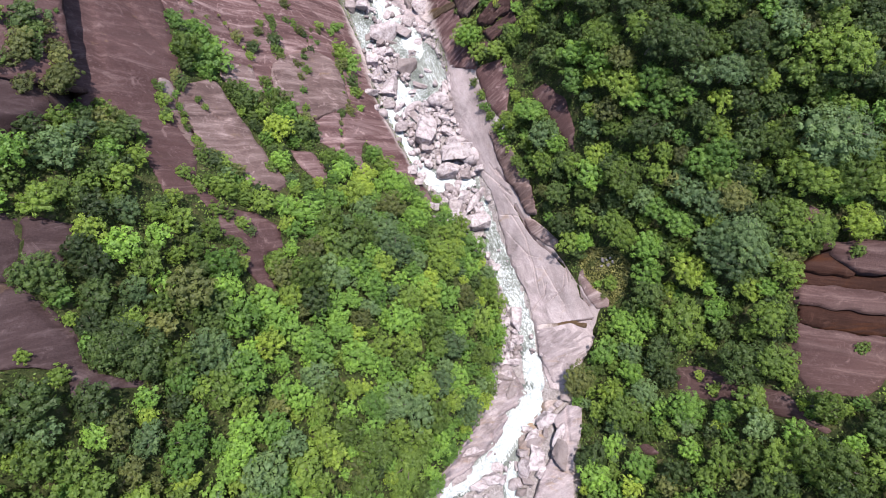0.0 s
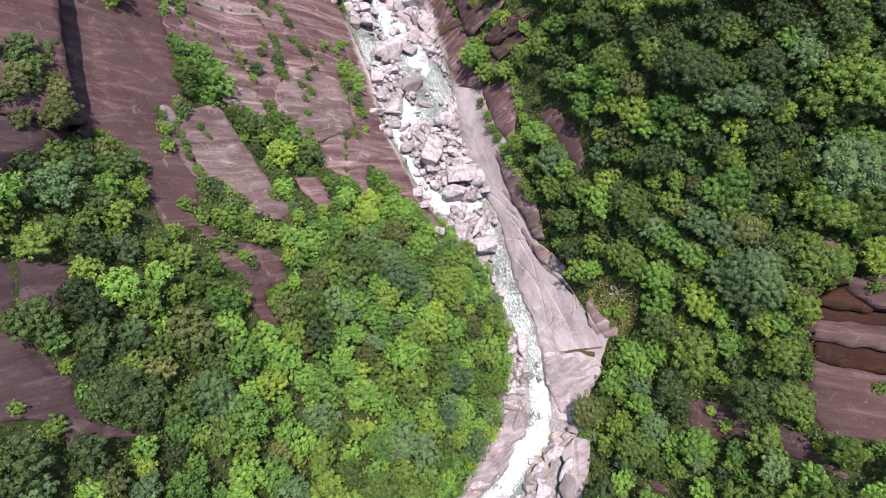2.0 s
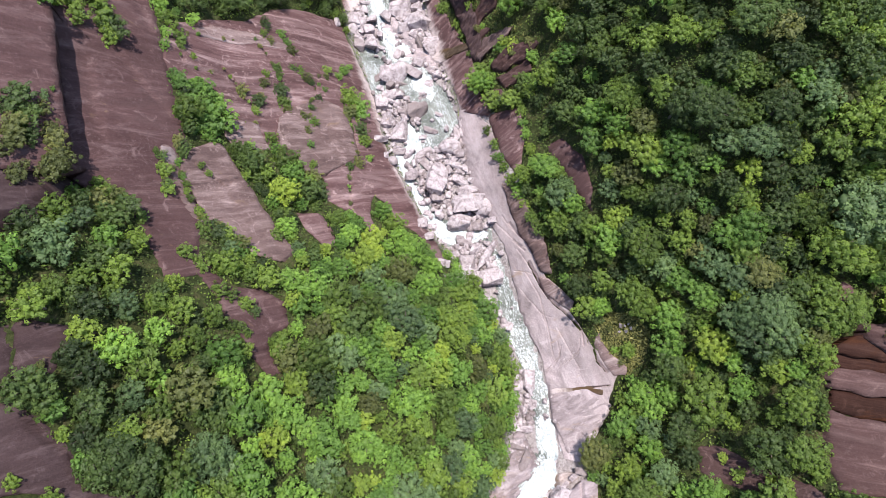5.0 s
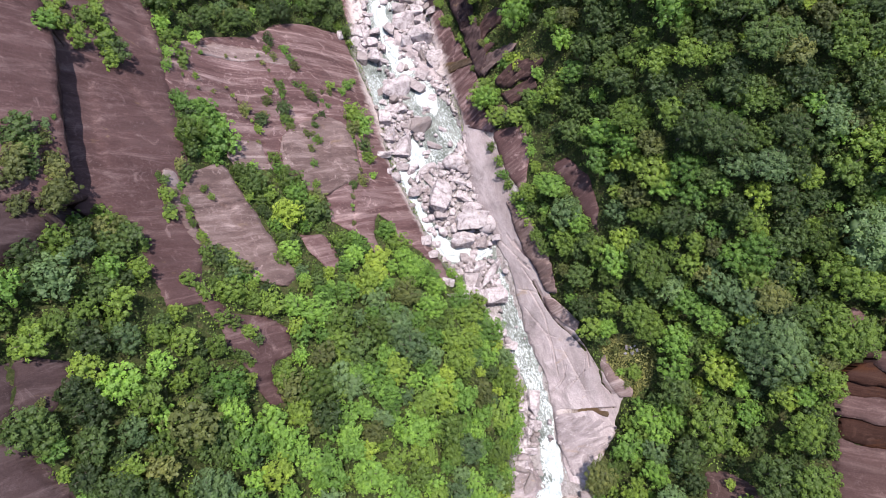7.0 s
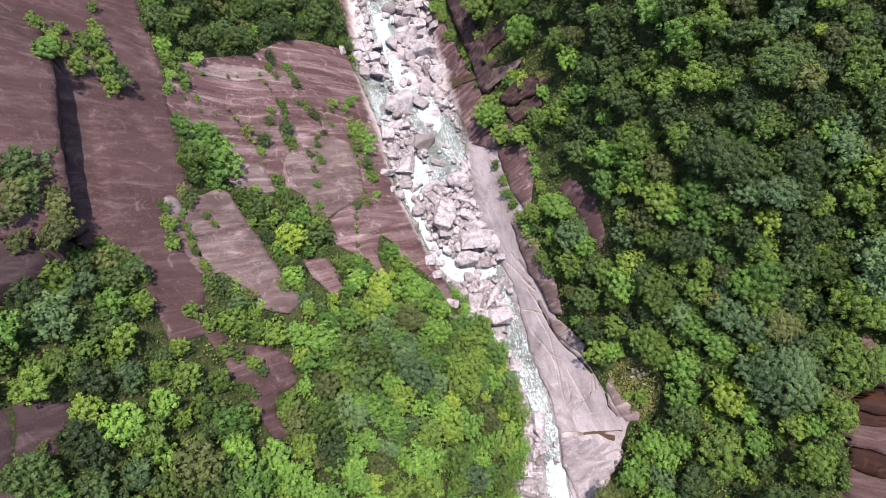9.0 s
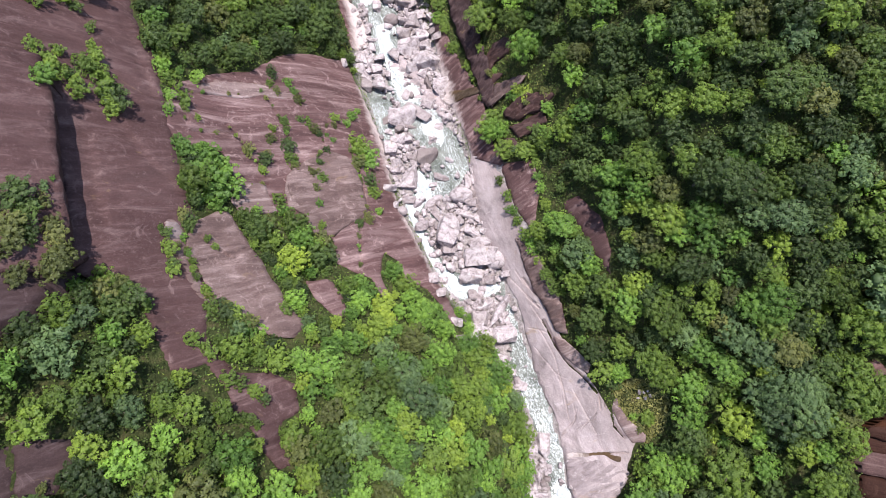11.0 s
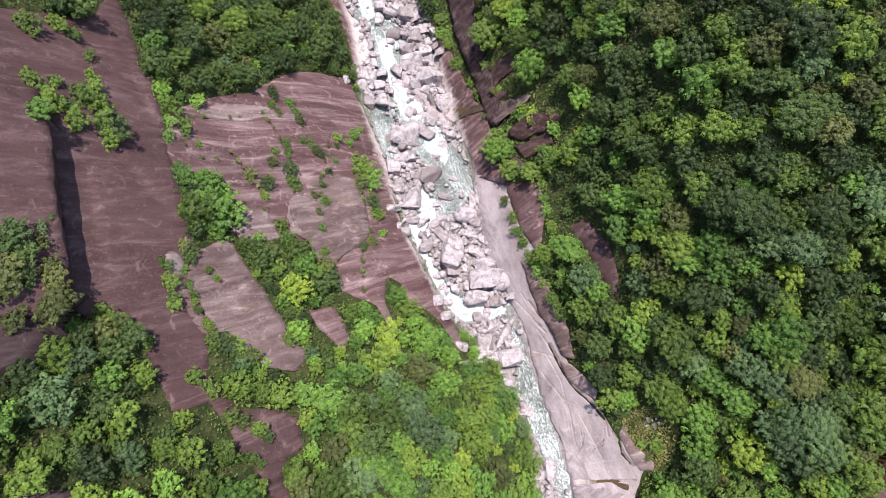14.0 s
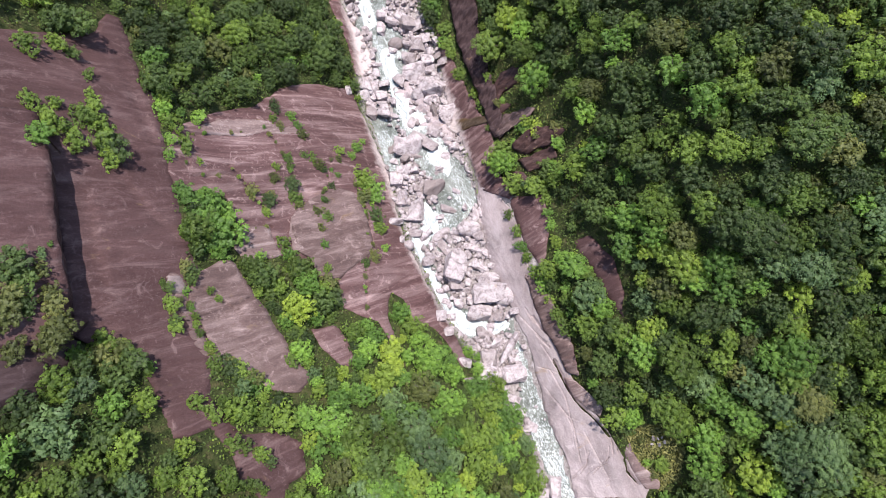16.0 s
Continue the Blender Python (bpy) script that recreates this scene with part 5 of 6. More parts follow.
LOOK = {
    "upper_cliff": (SLAB_ROCK, "high brown granite cliff slab above a dark cleft", 0.18),
    "main_slab": (SLAB_ROCK, "broad smooth brown granite slab with pale lichen streaks", 0.15),
    "tilted_slab": (GREY_ROCK, "raised tilted grey-brown granite block with flat top", 0.12),
    "middle_slab": (RIB_ROCK, "wide ribbed mauve granite slab sloping to the stream", 0.3),
    "forest_ledge": (RIB_ROCK, "small grey-brown rock ledge among bushes", 0.2),
    "lower_left_slab": (DARK_ROCK, "dark brown bare rock shelf below the forest", 0.15),
    "ledge_slab": (DARK_ROCK, "small reddish rock ledge among trees", 0.15),
    "terrace_top": (TERRACE_ROCK, "upper brown rock terrace beside a dark crack", 0.2),
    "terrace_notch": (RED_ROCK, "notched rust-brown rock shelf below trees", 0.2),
    "red_step_upper": (RED_ROCK, "rust-red rock step under a terrace, darkened for shade", 0.15),
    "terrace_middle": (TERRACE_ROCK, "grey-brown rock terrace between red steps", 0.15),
    "red_step_lower": (RED_ROCK, "broad rust-red rock step, darkened for shade", 0.15),
    "terrace_lower": (TERRACE_ROCK, "lower smooth brown rock terrace", 0.15),
    "gully_slab": (TERRACE_ROCK, "dark streaked rock gully between trees", 0.3),
    "bluff_patch": (SLAB_ROCK, "shaded reddish rock bluff below trees", 0.2),
    "bank_slab_upper": (RIB_ROCK, "grey-brown rock bank above the stream", 0.2),
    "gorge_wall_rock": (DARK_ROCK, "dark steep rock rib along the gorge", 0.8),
    "wall_top_rock": (TERRACE_ROCK, "pale brown rock shelf with mossy ledges", 0.4),
    "outcrop_upper": (GREY_ROCK, "fractured grey rock outcrop with grassy ledges", 0.25),
    "outcrop_middle": (TERRACE_ROCK, "tilted layered rock ledge with grass", 0.25),
    "outcrop_lower": (TERRACE_ROCK, "dark layered rock ledge below grass", 0.25),
    "outcrop_foot": (SLAB_ROCK, "small dark rock block among bushes", 0.2),
    "slab_ledge": (STREAK_ROCK, "pale rock ledge above a dark crack", 0.1),
    "pinnacle_rock": (RIB_ROCK, "pinkish rock knob rising from the trees", 0.4),
    "forest_scar": (SLAB_ROCK, "small brown rock scar in the forest", 0.2),
    "left_bank_rock": (RIB_ROCK, "rounded mauve rock shoulder above the stream", 0.2),
    "riverside_slab": (PALE_ROCK, "pale water-worn granite slab beside the stream", 0.05),
    "bank_rock_upper": (RIB_ROCK, "pale ribbed rock bank beside boulders", 0.3),
    "cliff_foot": (DARK_ROCK, "brown rock shelf at the foot of a cliff", 0.2),
    "curved_block": (GREY_ROCK, "raised grey-brown granite block with curved edge", 0.2),
    "pale_step": (STREAK_ROCK, "pale pink worn rock step on the slab", 0.15),
    "upper_step": (STREAK_ROCK, "pale streaked rock step across the slab", 0.25),
    "slab_wall": (GREY_ROCK, "dark layered rock wall above the riverside slab", 0.4),
    "rust_ledge": (RUST_ROCK, "narrow orange-brown stained ledge across pale granite", 0.1),
    "bed_ledge": (PALE_ROCK, "pale fractured bedrock ledge in the stream bed", 0.45),
    "mossy_ledge": (RUST_ROCK, "damp brown mossy ledge above the stream", 0.25),
    "lower_block": (FALL_ROCK, "pale grey granite block below a rusty ledge", 0.3),
    "pale_knob": (FALL_ROCK, "pale fractured rock knob on the slab", 0.5),
    "pale_patch": (STREAK_ROCK, "rough pale patch on the slab", 0.35),
    "slab_tail": (STREAK_ROCK, "smooth brown rock shoulder beside dry grass", 0.15),
    # steep face in shade: the dark rock colour stands in for the shadow
    "ledge_face": (DARK_ROCK, "broken rock face beside a ledge, coloured dark for shade", 0.6),
    "pale_scar": (GREY_ROCK, "narrow pale broken rock step on the slab", 0.25),
    "fall_rock_middle": (STAINED_ROCK, "brown-stained rock spur beside the waterfall", 0.5),
    "fall_rock_left": (FALL_ROCK, "pale smooth rock flank beside the waterfall", 0.35),
    "fall_rock_right": (FALL_ROCK, "pale cracked rock block beside the waterfall", 0.3),
}
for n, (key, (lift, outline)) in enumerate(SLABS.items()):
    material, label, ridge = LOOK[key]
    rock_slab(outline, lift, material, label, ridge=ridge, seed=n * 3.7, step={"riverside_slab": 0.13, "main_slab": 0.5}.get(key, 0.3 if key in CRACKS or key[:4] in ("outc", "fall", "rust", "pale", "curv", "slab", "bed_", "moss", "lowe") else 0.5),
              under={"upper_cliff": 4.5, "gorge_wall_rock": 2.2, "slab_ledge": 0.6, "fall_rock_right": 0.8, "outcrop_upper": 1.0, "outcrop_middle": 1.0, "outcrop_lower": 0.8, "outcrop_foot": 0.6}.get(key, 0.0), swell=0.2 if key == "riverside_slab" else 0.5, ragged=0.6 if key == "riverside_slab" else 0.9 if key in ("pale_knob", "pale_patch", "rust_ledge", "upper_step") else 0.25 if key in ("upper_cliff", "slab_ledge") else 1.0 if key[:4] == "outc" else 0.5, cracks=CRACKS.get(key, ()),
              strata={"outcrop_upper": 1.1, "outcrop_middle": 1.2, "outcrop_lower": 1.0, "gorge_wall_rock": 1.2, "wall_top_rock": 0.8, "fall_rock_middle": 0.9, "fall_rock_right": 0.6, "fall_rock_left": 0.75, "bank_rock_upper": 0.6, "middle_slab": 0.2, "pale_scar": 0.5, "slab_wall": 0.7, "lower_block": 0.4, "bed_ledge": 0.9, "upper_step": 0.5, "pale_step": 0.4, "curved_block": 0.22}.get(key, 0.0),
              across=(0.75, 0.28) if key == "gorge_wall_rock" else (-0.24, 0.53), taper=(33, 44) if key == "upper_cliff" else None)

# ---- stream ----
def ribbon(path, lift, across=6, ragged=0.25, seed=0.0):
    """A strip of water along rows of (x, y, width)."""
    p = np.array(path, float)
    along = np.r_[0, np.cumsum(np.hypot(*np.diff(p[:, :2], axis=0).T))]
    s = np.arange(0, along[-1], 0.5)
    cx, cy, w = (np.interp(s, along, p[:, k]) for k in range(3))
    w = w * np.where(cy < 8, 0.66, 0.5) * np.sqrt(np.clip(np.minimum(s, along[-1] - s) / 2.0, 0.02, 1))
    cx, cy = cx + 0.4 * wobble(s, s * 0, 2.5, seed + 3), cy + 0.4 * wobble(s, s * 0, 2.5, seed + 6)
    tx, ty = np.gradient(cx), np.gradient(cy)
    ln = np.hypot(tx, ty) + 1e-9
    nxv, nyv = -ty / ln, tx / ln
    k = np.linspace(-0.5, 0.5, across + 1)
    rag = 1 + ragged * 2.6 * np.stack([wobble(s, s * 0 + 7 * e, 1.6, seed) for e in (0, 1)], 1)
    off = k[None] * w[:, None] * np.where(k[None] < 0, rag[:, :1], rag[:, 1:])
    x, y = cx[:, None] + off * nxv[:, None], cy[:, None] + off * nyv[:, None]
    z = water_level(y) + lift - 0.35 * (2 * np.abs(k[None])) ** 3 + 0.22 * wobble(x, y, 1.1, seed + 1)
    return np.stack([x, y, z], -1).reshape(-1, 3), grid_tris(across + 1, len(s))


wy_ = np.arange(-60, 180.1, 0.6)
wu = np.linspace(0, 1, 60)
wl, wr = bank(LEFT_BANK, wy_) - 1.5, bank(RIGHT_BANK, wy_) + 1.5
sx = wl[:, None] + (wr - wl)[:, None] * wu[None]
sy = np.repeat(wy_[:, None], 60, 1)
sz = water_level(sy) + 0.10 * wobble(sx, sy, 1.5, 4)
foam = np.zeros(sx.shape)
for path in WHITE:
    p = np.array(path)
    for (x0, y0, w0), (x1, y1, w1) in zip(p, p[1:]):
        k = np.clip(((sx - x0) * (x1 - x0) + (sy - y0) * (y1 - y0)) / ((x1 - x0) ** 2 + (y1 - y0) ** 2 + 1e-9), 0, 1)
        d = np.hypot(sx - x0 - k * (x1 - x0), sy - y0 - k * (y1 - y0)) / ((w0 + k * (w1 - w0)) / 2)
        foam = np.maximum(foam, np.clip(np.where(sy < 8, 1.1, 1.25) - d, 0, 1))
foam = np.where(in_channel(sx, sy), np.maximum(foam, np.where(sy < 42, 0.30, 0.24) + 0.25 * wobble(sx, sy, 5.0, 2)), foam)
water = tagged(new("water", mesh_of("water", np.stack([sx, sy, sz], -1).reshape(-1, 3), grid_tris(60, len(wy_)), [WATER], attrs={"foam": foam.ravel()}, smooth=True)),
               "clear greenish mountain stream over boulders", "stream", kind="structure")
for n, path in enumerate(WHITE):
    v, t = ribbon(path, 0.35, 8, 0.3, n * 2.3)
    f = new("white_water", mesh_of("white_water", v, t, [FOAM], smooth=True))
    f.parent = water
    tagged(f, "foaming white rapids")


# ---- boulders ----
def rock_top(x, y):
    z = float(land(x, y))
    for lift, outline in SLABS.values():
        if inside(outline, x, y):
            z = max(z, float(land(x, y)) + lift)
    return z


def block_hull(rnd, corners, extra):
    """The hull of a jittered box: a broken block of rock about 1 in half-width."""
    bm = bmesh.new()
    for k in range(8):
        if rnd.random() < corners:
            bm.verts.new([(1 if k >> q & 1 else -1) * rnd.uniform(0.3, 1.0) for q in range(3)])
    for _ in range(extra):
        bm.verts.new(Vector((rnd.gauss(0, 1), rnd.gauss(0, 1), rnd.gauss(0, 1))).normalized() * rnd.uniform(0.85, 1.1))
    hull = bmesh.ops.convex_hull(bm, input=bm.verts[:])
    bmesh.ops.delete(bm, geom=list({g for g in hull["geom_interior"] + hull["geom_unused"] if isinstance(g, bmesh.types.BMVert)}), context="VERTS")
    return bm


def boulder_mesh(seed):
    rnd = random.Random(seed)
    if seed == 0:
        bm = bmesh.new()
        bmesh.ops.create_icosphere(bm, subdivisions=3, radius=1.0)
    else:
        bm = block_hull(rnd, 0.75, 8)
        bmesh.ops.dissolve_limit(bm, angle_limit=radians(14), verts=bm.verts[:], edges=bm.edges[:])
        bmesh.ops.bevel(bm, geom=bm.edges[:], offset=0.05, segments=1, profile=0.6, affect="EDGES", clamp_overlap=True)
        bmesh.ops.triangulate(bm, faces=bm.faces[:])
        bmesh.ops.subdivide_edges(bm, edges=[e for e in bm.edges if e.calc_length() > 0.45], cuts=2, use_grid_fill=True)
        bmesh.ops.triangulate(bm, faces=bm.faces[:])
    for v in bm.verts:
        v.co *= 1 + 0.09 * noise.noise(v.co * 1.3 + Vector((seed, 0, 0))) + 0.05 * noise.noise(v.co * 3.5 + Vector((0, seed, 0)))
    reach = max(max(abs(v.co.x), abs(v.co.y)) for v in bm.verts)
    for v in bm.verts:
        v.co *= 1.05 / reach
    for f in bm.faces:
        f.smooth = seed == 0
    me = bpy.data.meshes.new("boulder")
    bm.to_mesh(me)
    bm.free()
    me.materials.append(BOULDER)
    return me


ROCKS = [boulder_mesh(s) for s in range(14)]
rng = random.Random(11)


def boulder(x, y, a, b, turn, label="", z=None, sink=0.35):
    """A boulder with half-axes a and b in plan, turned by degrees."""
    ob = new("boulder", rng.choice(ROCKS))
    c = min(a, b) * rng.uniform(0.75, 0.95)
    base = max(float(land(x, y)) + 0.6, rock_top(x, y)) if z is None else z
    ob.matrix_basis = pose(x, y, base + c * sink, rng.uniform(-12, 12), rng.uniform(-12, 12), turn) @ Matrix.Diagonal((a, b, c, 1))
    return tagged(ob, label or "pale pinkish granite boulder in the stream bed", "boulder", "boulders in the stream bed")


placed = []
for x, y, a, b, turn in BIG_ROCKS:
    boulder(x, y, a, b, turn, "large pale angular granite boulder in the stream")
    placed.append((x, y, 0.8 * max(a, b)))


def on_white(x, y):
    for path in WHITE:
        p = np.array(path)
        if (np.hypot(p[:, 0] - x, p[:, 1] - y) < p[:, 2] * 0.5).any():
            return True
    return False


tries = 0
while len(placed) < 300 and tries < 20000:
    tries += 1
    y = rng.uniform(-24, 150)
    if y < 8 or 12 < y < 36 and rng.random() < 0.85:
        continue
    l, r = float(bank(LEFT_BANK, y)), float(bank(RIGHT_BANK, y))
    x = rng.uniform(l - 1.5, r + 1.5)
    a = 0.7 + 1.3 * rng.random() ** 2.2
    if bool(in_channel(np.array(x), np.array(y))) and rng.random() < 0.97:
        continue
    if any(inside(outline, x, y) for lift, outline in SLABS.values()):
        continue
    if any(math.hypot(x - u, y - v) < 0.62 * (a + w) for u, v, w in placed):
        continue
    boulder(x, y, a, a * rng.uniform(0.6, 0.95), rng.uniform(0, 360))
    placed.append((x, y, a))

# ---- smaller rocks between the boulders ----
def rubble_shape(seed):
    bm = block_hull(random.Random(seed), 0.8, 4)
    bmesh.ops.triangulate(bm, faces=bm.faces[:])
    bm.verts.index_update()
    out = np.array([v.co[:] for v in bm.verts]), np.array([[v.index for v in f.verts] for f in bm.faces])
    bm.free()
    return out


STONES = [rubble_shape(s) for s in range(40, 52)]
cv, ct, total = [], [], 0
for n in range(4000):
    y = rng.uniform(-24, 150)
    if (y < 4 or 10 < y < 38) and rng.random() < 0.8:
        continue
    l, r = float(bank(LEFT_BANK, y)), float(bank(RIGHT_BANK, y))
    x = rng.uniform(l - 1, r + 1)
    if bool(in_channel(np.array(x), np.array(y))) and rng.random() < 0.96:
        continue
    a = 0.32 + 0.9 * rng.random() ** 1.6
    sv, sf = rng.choice(STONES)
    m = np.array(Euler((rng.uniform(0, 6), rng.uniform(0, 6), rng.uniform(0, 6))).to_matrix())
    ct.append(sf + total)
    cv.append((sv * (a, a * rng.uniform(0.6, 1), a * rng.uniform(0.55, 0.9))) @ m.T + (x, y, float(water_level(y)) + 0.3 + 0.2 * a))
    total += len(sv)
tagged(new("rubble", mesh_of("rubble", np.concatenate(cv), np.concatenate(ct), [BOULDER])),
       "pale broken stones between the boulders", "stones", kind="stuff")
base_bm = bmesh.new()
bmesh.ops.create_icosphere(base_bm, subdivisions=1, radius=1.0)
ball = np.array([v.co[:] for v in base_bm.verts])
ballf = np.array([[v.index for v in f.verts] for f in base_bm.faces])
base_bm.free()


# ---- trees ----
def crown_arrays(seed, lumps=38, leaves=20, leaf=0.085, flat=0.72, size=(0.15, 0.27)):
    """A crown of radius 1 about its middle: domed tufts of leaf sprigs with gaps over inner foliage, and each vertex's
    tuft tone, always darkest on the inner foliage.
    """
    r = np.random.RandomState(seed)
    V, T, S, n = [], [], [], 0
    domes = [(0.0, 0.0, 0.2, r.uniform(0.5, 0.62))]
    count, first = r.randint(5, 8), r.uniform(0, 6.28)
    for k in range(count):
        th, far = first + 6.283 * (k + r.uniform(-0.25, 0.25)) / count, r.uniform(0.48, 0.7)
        domes.append((far * math.cos(th), far * math.sin(th), r.uniform(-0.3, 0.12), r.uniform(0.3, 0.46)))
    share = np.array([q[3] ** 2 for q in domes])
    edges, done = np.cumsum(share / share.sum()), [0] * len(domes)
    edges[-1] = 1.001
    for i in range(lumps):
        k = int(np.searchsorted(edges, (i + 0.5) / lumps))
        dx, dy, dz, dr = domes[k]
        done[k] += 1
        up = max(1 - 1.15 * (done[k] - 0.5) / (share[k] / share.sum() * lumps), -0.25)
        th = done[k] * 2.39996 + k
        rad = math.sqrt(max(0.0, 1 - up * up))
        mid = np.array([dx + dr * rad * math.cos(th), dy + dr * rad * math.sin(th), flat * (dz + dr * up)]) * r.uniform(0.9, 1.08)
        lr = r.uniform(*size)
        m = max(6, int(leaves * (lr / 0.21) ** 2))
        out = (mid - (dx, dy, flat * dz)) / dr
        d = r.normal(size=(m, 3)) + out * 0.7 + (0, 0, 0.7)
        d /= np.linalg.norm(d, axis=1, keepdims=True)
        c = mid + d * lr * r.uniform(0.72, 1.05, (m, 1))
        nr = 1.1 * d + 0.3 * out + (0, 0, 0.2) + r.normal(size=(m, 3)) * 0.34
        nr /= np.linalg.norm(nr, axis=1, keepdims=True)
        u = np.cross(nr, r.normal(size=(m, 3)))
        u /= np.linalg.norm(u, axis=1, keepdims=True)
        w = np.cross(nr, u)
        sz = leaf * r.uniform(0.65, 1.35, (m, 1))
        sprig = np.stack([c + u * sz - nr * sz * 0.25, c - u * sz * 0.8 + w * sz * 0.75, c - u * sz * 0.8 - w * sz * 0.75], 1)
        V.append(sprig.reshape(-1, 3))
        T.append((n + np.arange(3 * m)).reshape(-1, 3))
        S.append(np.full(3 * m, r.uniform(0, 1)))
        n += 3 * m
    # cores sit at the dark end of tuft: inner shade put into the colour
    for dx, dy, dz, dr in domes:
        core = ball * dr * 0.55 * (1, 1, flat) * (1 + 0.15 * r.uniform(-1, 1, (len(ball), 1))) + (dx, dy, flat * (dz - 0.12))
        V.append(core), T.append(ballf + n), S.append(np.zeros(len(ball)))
        n += len(ball)
    return np.concatenate(V), np.concatenate(T), np.concatenate(S)


SHAPES = ((1, 42, 0.7), (2, 48, 0.75), (3, 40, 0.85), (4, 50, 0.62), (5, 44, 0.8), (6, 46, 0.7), (7, 42, 0.78))
SMALL = [crown_arrays(s, lumps=l - 8, leaves=16, leaf=0.098, flat=f) for s, l, f in SHAPES]
MIDDLE = [crown_arrays(s + 10, lumps=l - 2, leaves=22, leaf=0.078, flat=f) for s, l, f in SHAPES]
LARGE = [crown_arrays(s + 50, lumps=l + 6, leaves=34, leaf=0.060, flat=f, size=(0.14, 0.25)) for s, l, f in SHAPES]
FINE = [crown_arrays(s + 30, lumps=l + 2, leaves=40, leaf=0.058, flat=f, size=(0.15, 0.26)) for s, l, f in SHAPES]
GRAND = [crown_arrays(s + 70, lumps=l + 24, leaves=72, leaf=0.040, flat=f, size=(0.13, 0.22)) for s, l, f in SHAPES]
BUSHES = [crown_arrays(s, lumps=l, leaves=28, leaf=0.072, flat=0.62, size=(0.15, 0.27)) for s, l in ((21, 34), (22, 40), (23, 30), (24, 36))]
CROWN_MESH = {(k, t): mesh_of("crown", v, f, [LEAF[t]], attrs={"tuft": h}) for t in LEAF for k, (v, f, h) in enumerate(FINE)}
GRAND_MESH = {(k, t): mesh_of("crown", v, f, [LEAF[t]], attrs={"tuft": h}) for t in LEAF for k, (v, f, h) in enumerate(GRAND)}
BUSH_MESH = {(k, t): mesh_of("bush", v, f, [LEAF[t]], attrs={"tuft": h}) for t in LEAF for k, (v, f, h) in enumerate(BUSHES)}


def limb(bm, a, b, ra, rb):
    d = b - a
    q = d.to_track_quat("Z", "Y").to_matrix().to_4x4()
    rings = []
    for p, rr in ((a, ra), (a.lerp(b, 0.5) + Vector((rr_ * 0.06 for rr_ in (ra, -ra, 0))), (ra + rb) / 2), (b, rb)):
        rings.append([bm.verts.new(Matrix.Translation(p) @ q @ Vector((rr * math.cos(k * math.pi / 3), rr * math.sin(k * math.pi / 3), 0))) for k in range(6)])
    for r0, r1 in zip(rings, rings[1:]):
        for k in range(6):
            bm.faces.new((r0[k], r0[(k + 1) % 6], r1[(k + 1) % 6], r1[k]))


def trunk_mesh():
    bm = bmesh.new()
    limb(bm, Vector((0, 0, -1.5)), Vector((0.1, 0.05, 3.4)), 0.24, 0.15)
    for k in range(5):
        th = k * 1.3
        limb(bm, Vector((0.1, 0.05, 2.2 + 0.25 * k)), Vector((1.6 * math.cos(th), 1.6 * math.sin(th), 4.2 + 0.25 * k)), 0.11, 0.04)
    me = bpy.data.meshes.new("trunk")
    bm.to_mesh(me)
    bm.free()
    me.materials.append(BARK)
    return me


TRUNK = trunk_mesh()
WORDS = {"dark": "dark green", "mid": "mid-green", "light": "fresh bright green", "yellow": "yellow-green", "grey": "grey-green", "brown": "olive-brown"}


def tree(x, y, radius, tone, shape, turn, tall=1.0):
    """A broadleaf tree rooted at (x, y) with the given crown radius."""
    z = float(land(x, y))
    top = new("tree")
    k = radius / 3.2
    top.matrix_basis = pose(x, y, z, 0, 0, turn)
    t = new("trunk", TRUNK)
    t.parent, t.scale = top, (k, k, k * tall)
    c = new("crown", (GRAND_MESH if radius > 3.1 else CROWN_MESH)[(shape, tone)])
    c.parent, c.location = top, (0, 0, 3.6 * k * tall)
    c.scale = (radius * rng.uniform(0.88, 1.15), radius * rng.uniform(0.88, 1.15), radius * rng.uniform(0.8, 1.1))
    return tagged(top, f"broadleaf forest tree with {WORDS[tone]} rounded crown", "tree", "trees of the gorge forest")


def bush(x, y, radius, tone):
    ob = new("bush", CROWN_MESH[(rng.randrange(7), tone)] if radius > 1.7 else BUSH_MESH[(rng.randrange(4), tone)])
    ob.matrix_basis = pose(x, y, rock_top(x, y) + radius * 0.22, 0, 0, rng.uniform(0, 360)) @ Matrix.Diagonal((radius * rng.uniform(0.85, 1.2), radius * rng.uniform(0.85, 1.2), radius * rng.uniform(0.7, 1.0), 1))
    return tagged(ob, f"{WORDS[tone]} leafy bush rooted in a rock crack", "bush", "bushes on the rock slabs")


# trees that stand out, then the rest of the forest
standing = []
for rows in STANDOUT:
    for x, y, radius, tone in rows:
        tree(x, y, radius, tone, rng.randrange(7), rng.uniform(0, 360))
        standing.append((x, y, radius))


FX, FY = np.meshgrid(np.arange(-110.0, 110.1, 0.5), np.arange(-45.0, 165.1, 0.5))
ROOM = np.maximum(bank(LEFT_BANK, FY) - FX, FX - bank(RIGHT_BANK, FY))
for lift, outline in SLABS.values():
    away = edge_near(outline, FX, FY)[0]
    ROOM = np.minimum(ROOM, np.where(inside(outline, FX, FY), -away, away))


for outline in CLEARINGS:
    ROOM = np.where(inside(outline, FX, FY), -1.0, ROOM)


TREE_ROOM = ROOM
for outline in GLADES:
    away = edge_near(outline, FX, FY)[0]
    TREE_ROOM = np.minimum(TREE_ROOM, np.where(inside(outline, FX, FY), -away, away))


def free(x, y, margin):
    """Whether a trunk at (x, y) keeps that far from bare rock and stream."""
    return TREE_ROOM[int(round((y + 45) * 2)), int(round((x + 110) * 2))] > margin


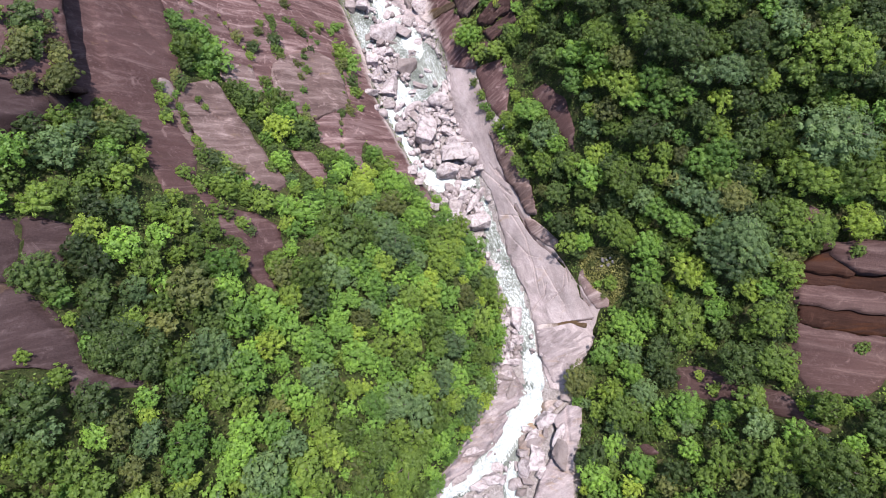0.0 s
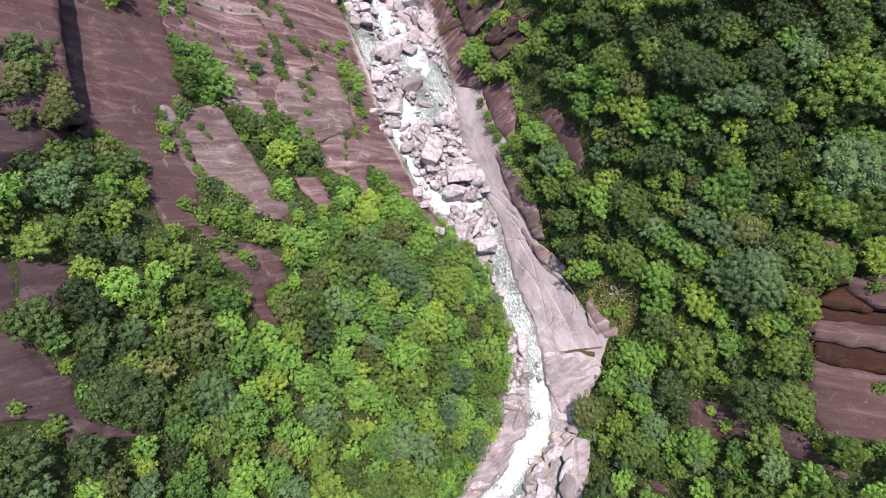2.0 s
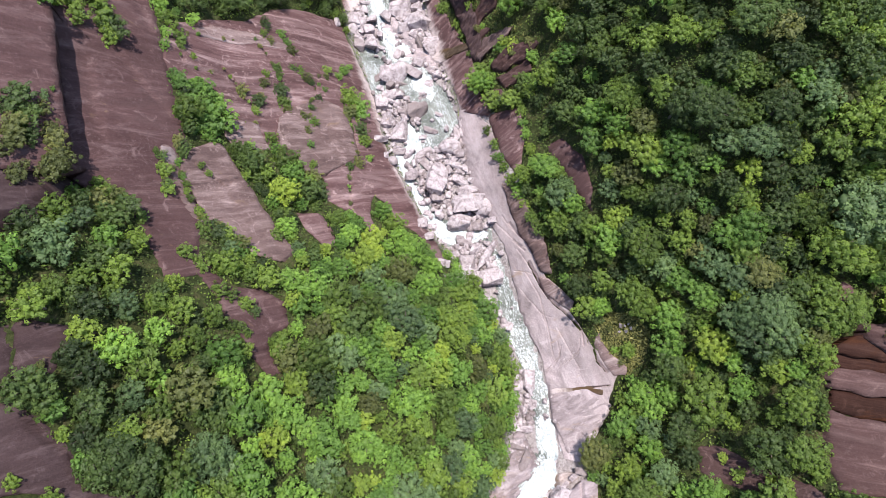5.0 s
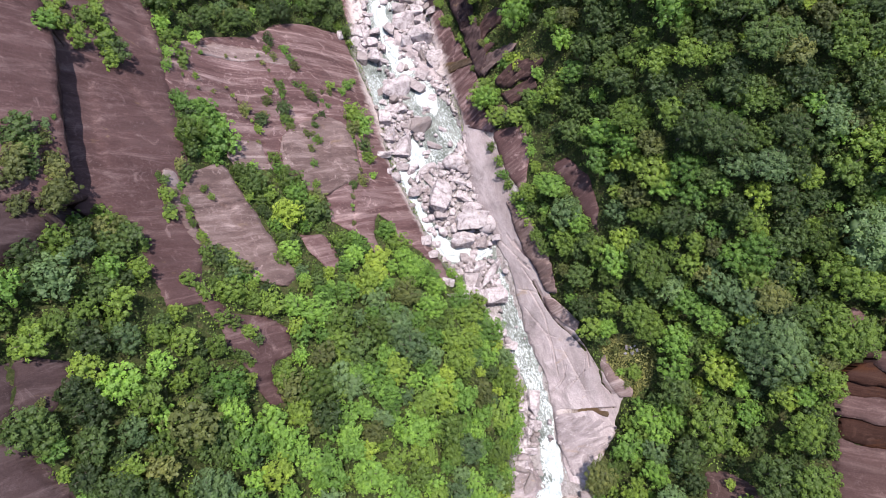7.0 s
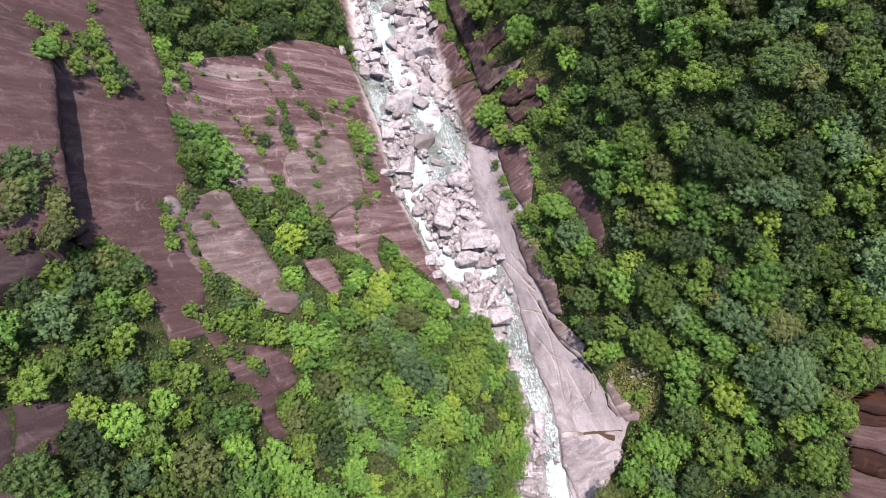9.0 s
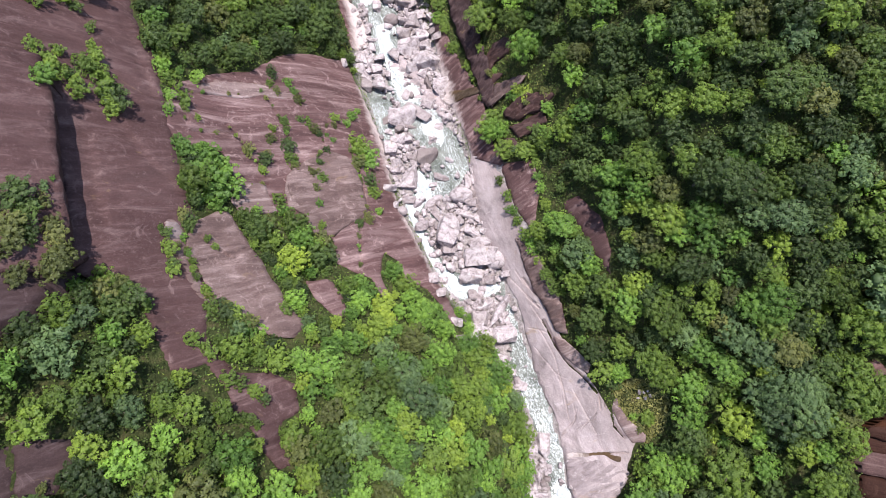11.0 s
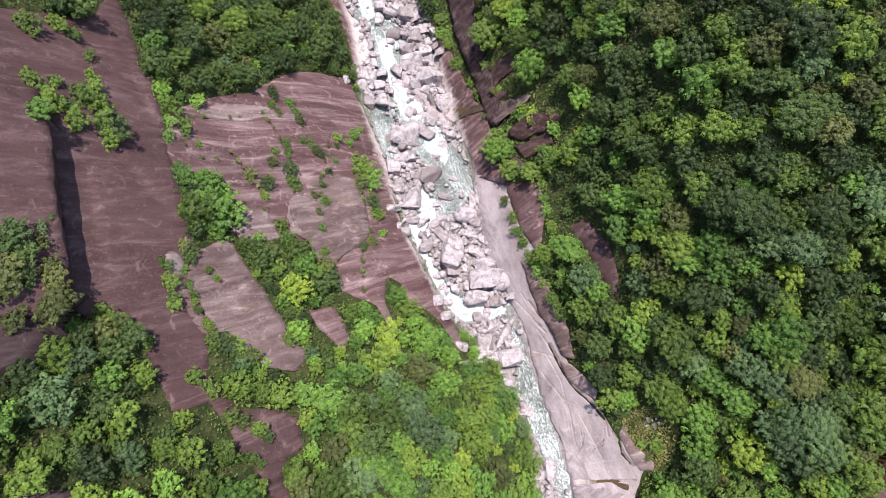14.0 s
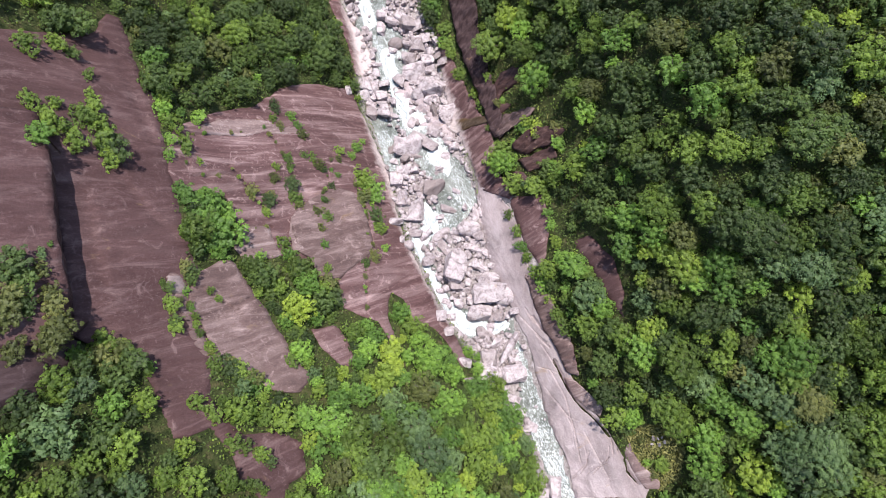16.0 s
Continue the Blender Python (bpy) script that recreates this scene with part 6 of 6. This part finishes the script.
cell = {}


def crowded(x, y, radius):
    i, j = int(x // 6), int(y // 6)
    for a in (i - 1, i, i + 1):
        for b in (j - 1, j, j + 1):
            for u, v, w in cell.get((a, b), ()):
                if math.hypot(x - u, y - v) < 0.55 * (radius + w):
                    return True
    return False


for x, y, radius in standing:
    cell.setdefault((int(x // 6), int(y // 6)), []).append((x, y, radius))
forest = []
for n in range(26000):
    x, y = rng.uniform(-100, 98), rng.uniform(-36, 156)
    z = float(land(x, y))
    if y > 154 - 0.82 * z or y < -33 + 0.2 * z or abs(x + 3) > 130 - 0.86 * z:
        continue
    radius = rng.choice((1.5, 1.9, 2.2, 2.5, 2.8, 3.2)) * (1.0 if n > 9000 else 1.15)
    if n > 16000:
        radius = rng.uniform(1.0, 1.7)
    if not free(x, y, radius * 0.72) or crowded(x, y, radius):
        continue
    tone = rng.choices(("dark", "mid", "light", "yellow", "grey", "brown"), tone_weights(x, y))[0]
    forest.append((x, y, radius, tone, rng.randrange(7), rng.uniform(0, 6.28), rng.random()))
    cell.setdefault((int(x // 6), int(y // 6)), []).append((x, y, radius))
# the 300 that the path passes nearest are single trees, the rest is one wood
near = sorted(forest, key=lambda f: math.hypot(f[0] * 0.8, f[1] - 35))
for x, y, radius, tone, shape, turn, _ in near[:max(0, SINGLE - len(standing))]:
    tree(x, y, radius, tone, shape, math.degrees(turn), rng.uniform(0.85, 1.2))
wv, wt, wi, wa, wh, total = [], [], [], [], [], 0
tones = list(LEAF)
for x, y, radius, tone, shape, turn, pick in near[max(0, SINGLE - len(standing)):]:
    v, f, h = (SMALL if radius < 1.75 else MIDDLE if radius < 2.6 else LARGE)[shape]
    c, s = math.cos(turn), math.sin(turn)
    k = radius / 3.2
    p = v @ np.array([[c, s, 0], [-s, c, 0], [0, 0, 1]]) * radius + (x, y, float(land(x, y)) + 3.6 * k)
    wv.append(p), wt.append(f + total), wi.append(np.full(len(f), tones.index(tone))), wa.append(np.full(len(v), pick)), wh.append(h)
    total += len(v)
if wv:
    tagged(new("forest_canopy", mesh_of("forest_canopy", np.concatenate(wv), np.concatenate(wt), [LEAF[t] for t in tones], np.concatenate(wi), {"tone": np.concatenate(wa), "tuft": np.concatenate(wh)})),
           "dense mixed green forest canopy on the gorge sides", "forest", kind="stuff")
# ---- undergrowth between the trees ----
gr = np.random.RandomState(5)
ux, uy = gr.uniform(-100, 98, 190000), gr.uniform(-38, 156, 190000)
uz = land(ux, uy)
ok = ROOM[np.round((uy + 45) * 2).astype(int), np.round((ux + 110) * 2).astype(int)] > 0.1
ok &= ~inside(GLADES[2], ux, uy)
ok &= (uy < 160 - 0.82 * uz) & (np.abs(ux) < 138 - 0.86 * uz)
c = np.stack([ux, uy, uz + 0.1 + 1.3 * gr.random_sample(len(ux)) ** 1.5], 1)[ok]
nr = gr.normal(size=c.shape) * 0.45 + (0, 0, 1)
nr /= np.linalg.norm(nr, axis=1, keepdims=True)
u = np.cross(nr, gr.normal(size=c.shape))
u /= np.linalg.norm(u, axis=1, keepdims=True)
w, sz = np.cross(nr, u), gr.uniform(0.14, 0.28, (len(c), 1))
quad = np.stack([c - u * sz - nr * sz * 0.2, c + w * sz * 0.6, c + u * sz - nr * sz * 0.3, c - w * sz * 0.6], 1).reshape(-1, 3)
k = 4 * np.arange(len(c))
tagged(new("undergrowth", mesh_of("undergrowth", quad, np.concatenate([np.stack([k, k + 1, k + 3], 1), np.stack([k + 1, k + 2, k + 3], 1)]), [LEAF["mid"]],
                                  attrs={"tone": np.repeat(wobble(c[:, 0], c[:, 1], 5.0, 8) * 0.5 + 0.5, 4), "tuft": np.repeat(gr.random_sample(len(c)), 4)})),
       "low green undergrowth between the trees", "undergrowth", kind="stuff")
# ---- straw grass and stones of the open ledges ----
gv = []
for outline, many in ((GLADES[2], 9000), (GLADES[1], 3000)):
    q = np.array(outline)
    x, y = gr.uniform(q[:, 0].min(), q[:, 0].max(), many), gr.uniform(q[:, 1].min(), q[:, 1].max(), many)
    on = inside(outline, x, y)
    for lift, poly in SLABS.values():
        on &= ~inside(poly, x, y)
    x, y = x[on], y[on]
    base = np.stack([x, y, land(x, y) - 0.05], 1)
    lean = gr.normal(size=base.shape) * (0.28, 0.28, 0.05) + (0, 0, 0.24)
    side = np.cross(lean, gr.normal(size=base.shape)) * 0.22
    gv.append(np.stack([base - side, base + side, base + lean], 1).reshape(-1, 3))
gv = np.concatenate(gv)
tagged(new("grass", mesh_of("grass", gv, np.arange(len(gv)).reshape(-1, 3), [LEAF["straw"]], attrs={"tuft": np.repeat(gr.random_sample(len(gv) // 3), 3)})),
       "dry straw-coloured grass on open ledges", "grass", kind="stuff")
for x, y, a in ((35.6, 24.9, 0.5), (36.6, 23.8, 0.45), (37.5, 24.3, 0.4), (35.4, 23.7, 0.35), (36.3, 25.0, 0.4), (37.0, 25.2, 0.3)):
    boulder(x, y, a, a * 0.8, rng.uniform(0, 360), "pale stone lying in dry grass", z=float(land(x, y)), sink=0.5)
boulder(-33.4, 110.6, 0.9, 1.5, 20, "small pale broken rock at the slab edge", sink=0.3)
for rows in BUSHY:
    for x, y, radius, tone in rows:
        bush(x, y, radius, tone)

# small plants that follow the cracks of the middle slab
for line, width, depth in CRACKS["middle_slab"]:
    for (x0, y0), (x1, y1) in zip(line, line[1:]):
        for k in range(int(math.hypot(x1 - x0, y1 - y0) / 1.1)):
            if rng.random() < 0.55:
                u = (k + rng.random()) * 1.1 / math.hypot(x1 - x0, y1 - y0)
                bush(x0 + u * (x1 - x0) + rng.uniform(-0.4, 0.4), y0 + u * (y1 - y0) + rng.uniform(-0.4, 0.4), rng.uniform(0.3, 0.7), rng.choice(("mid", "brown", "light", "brown")))
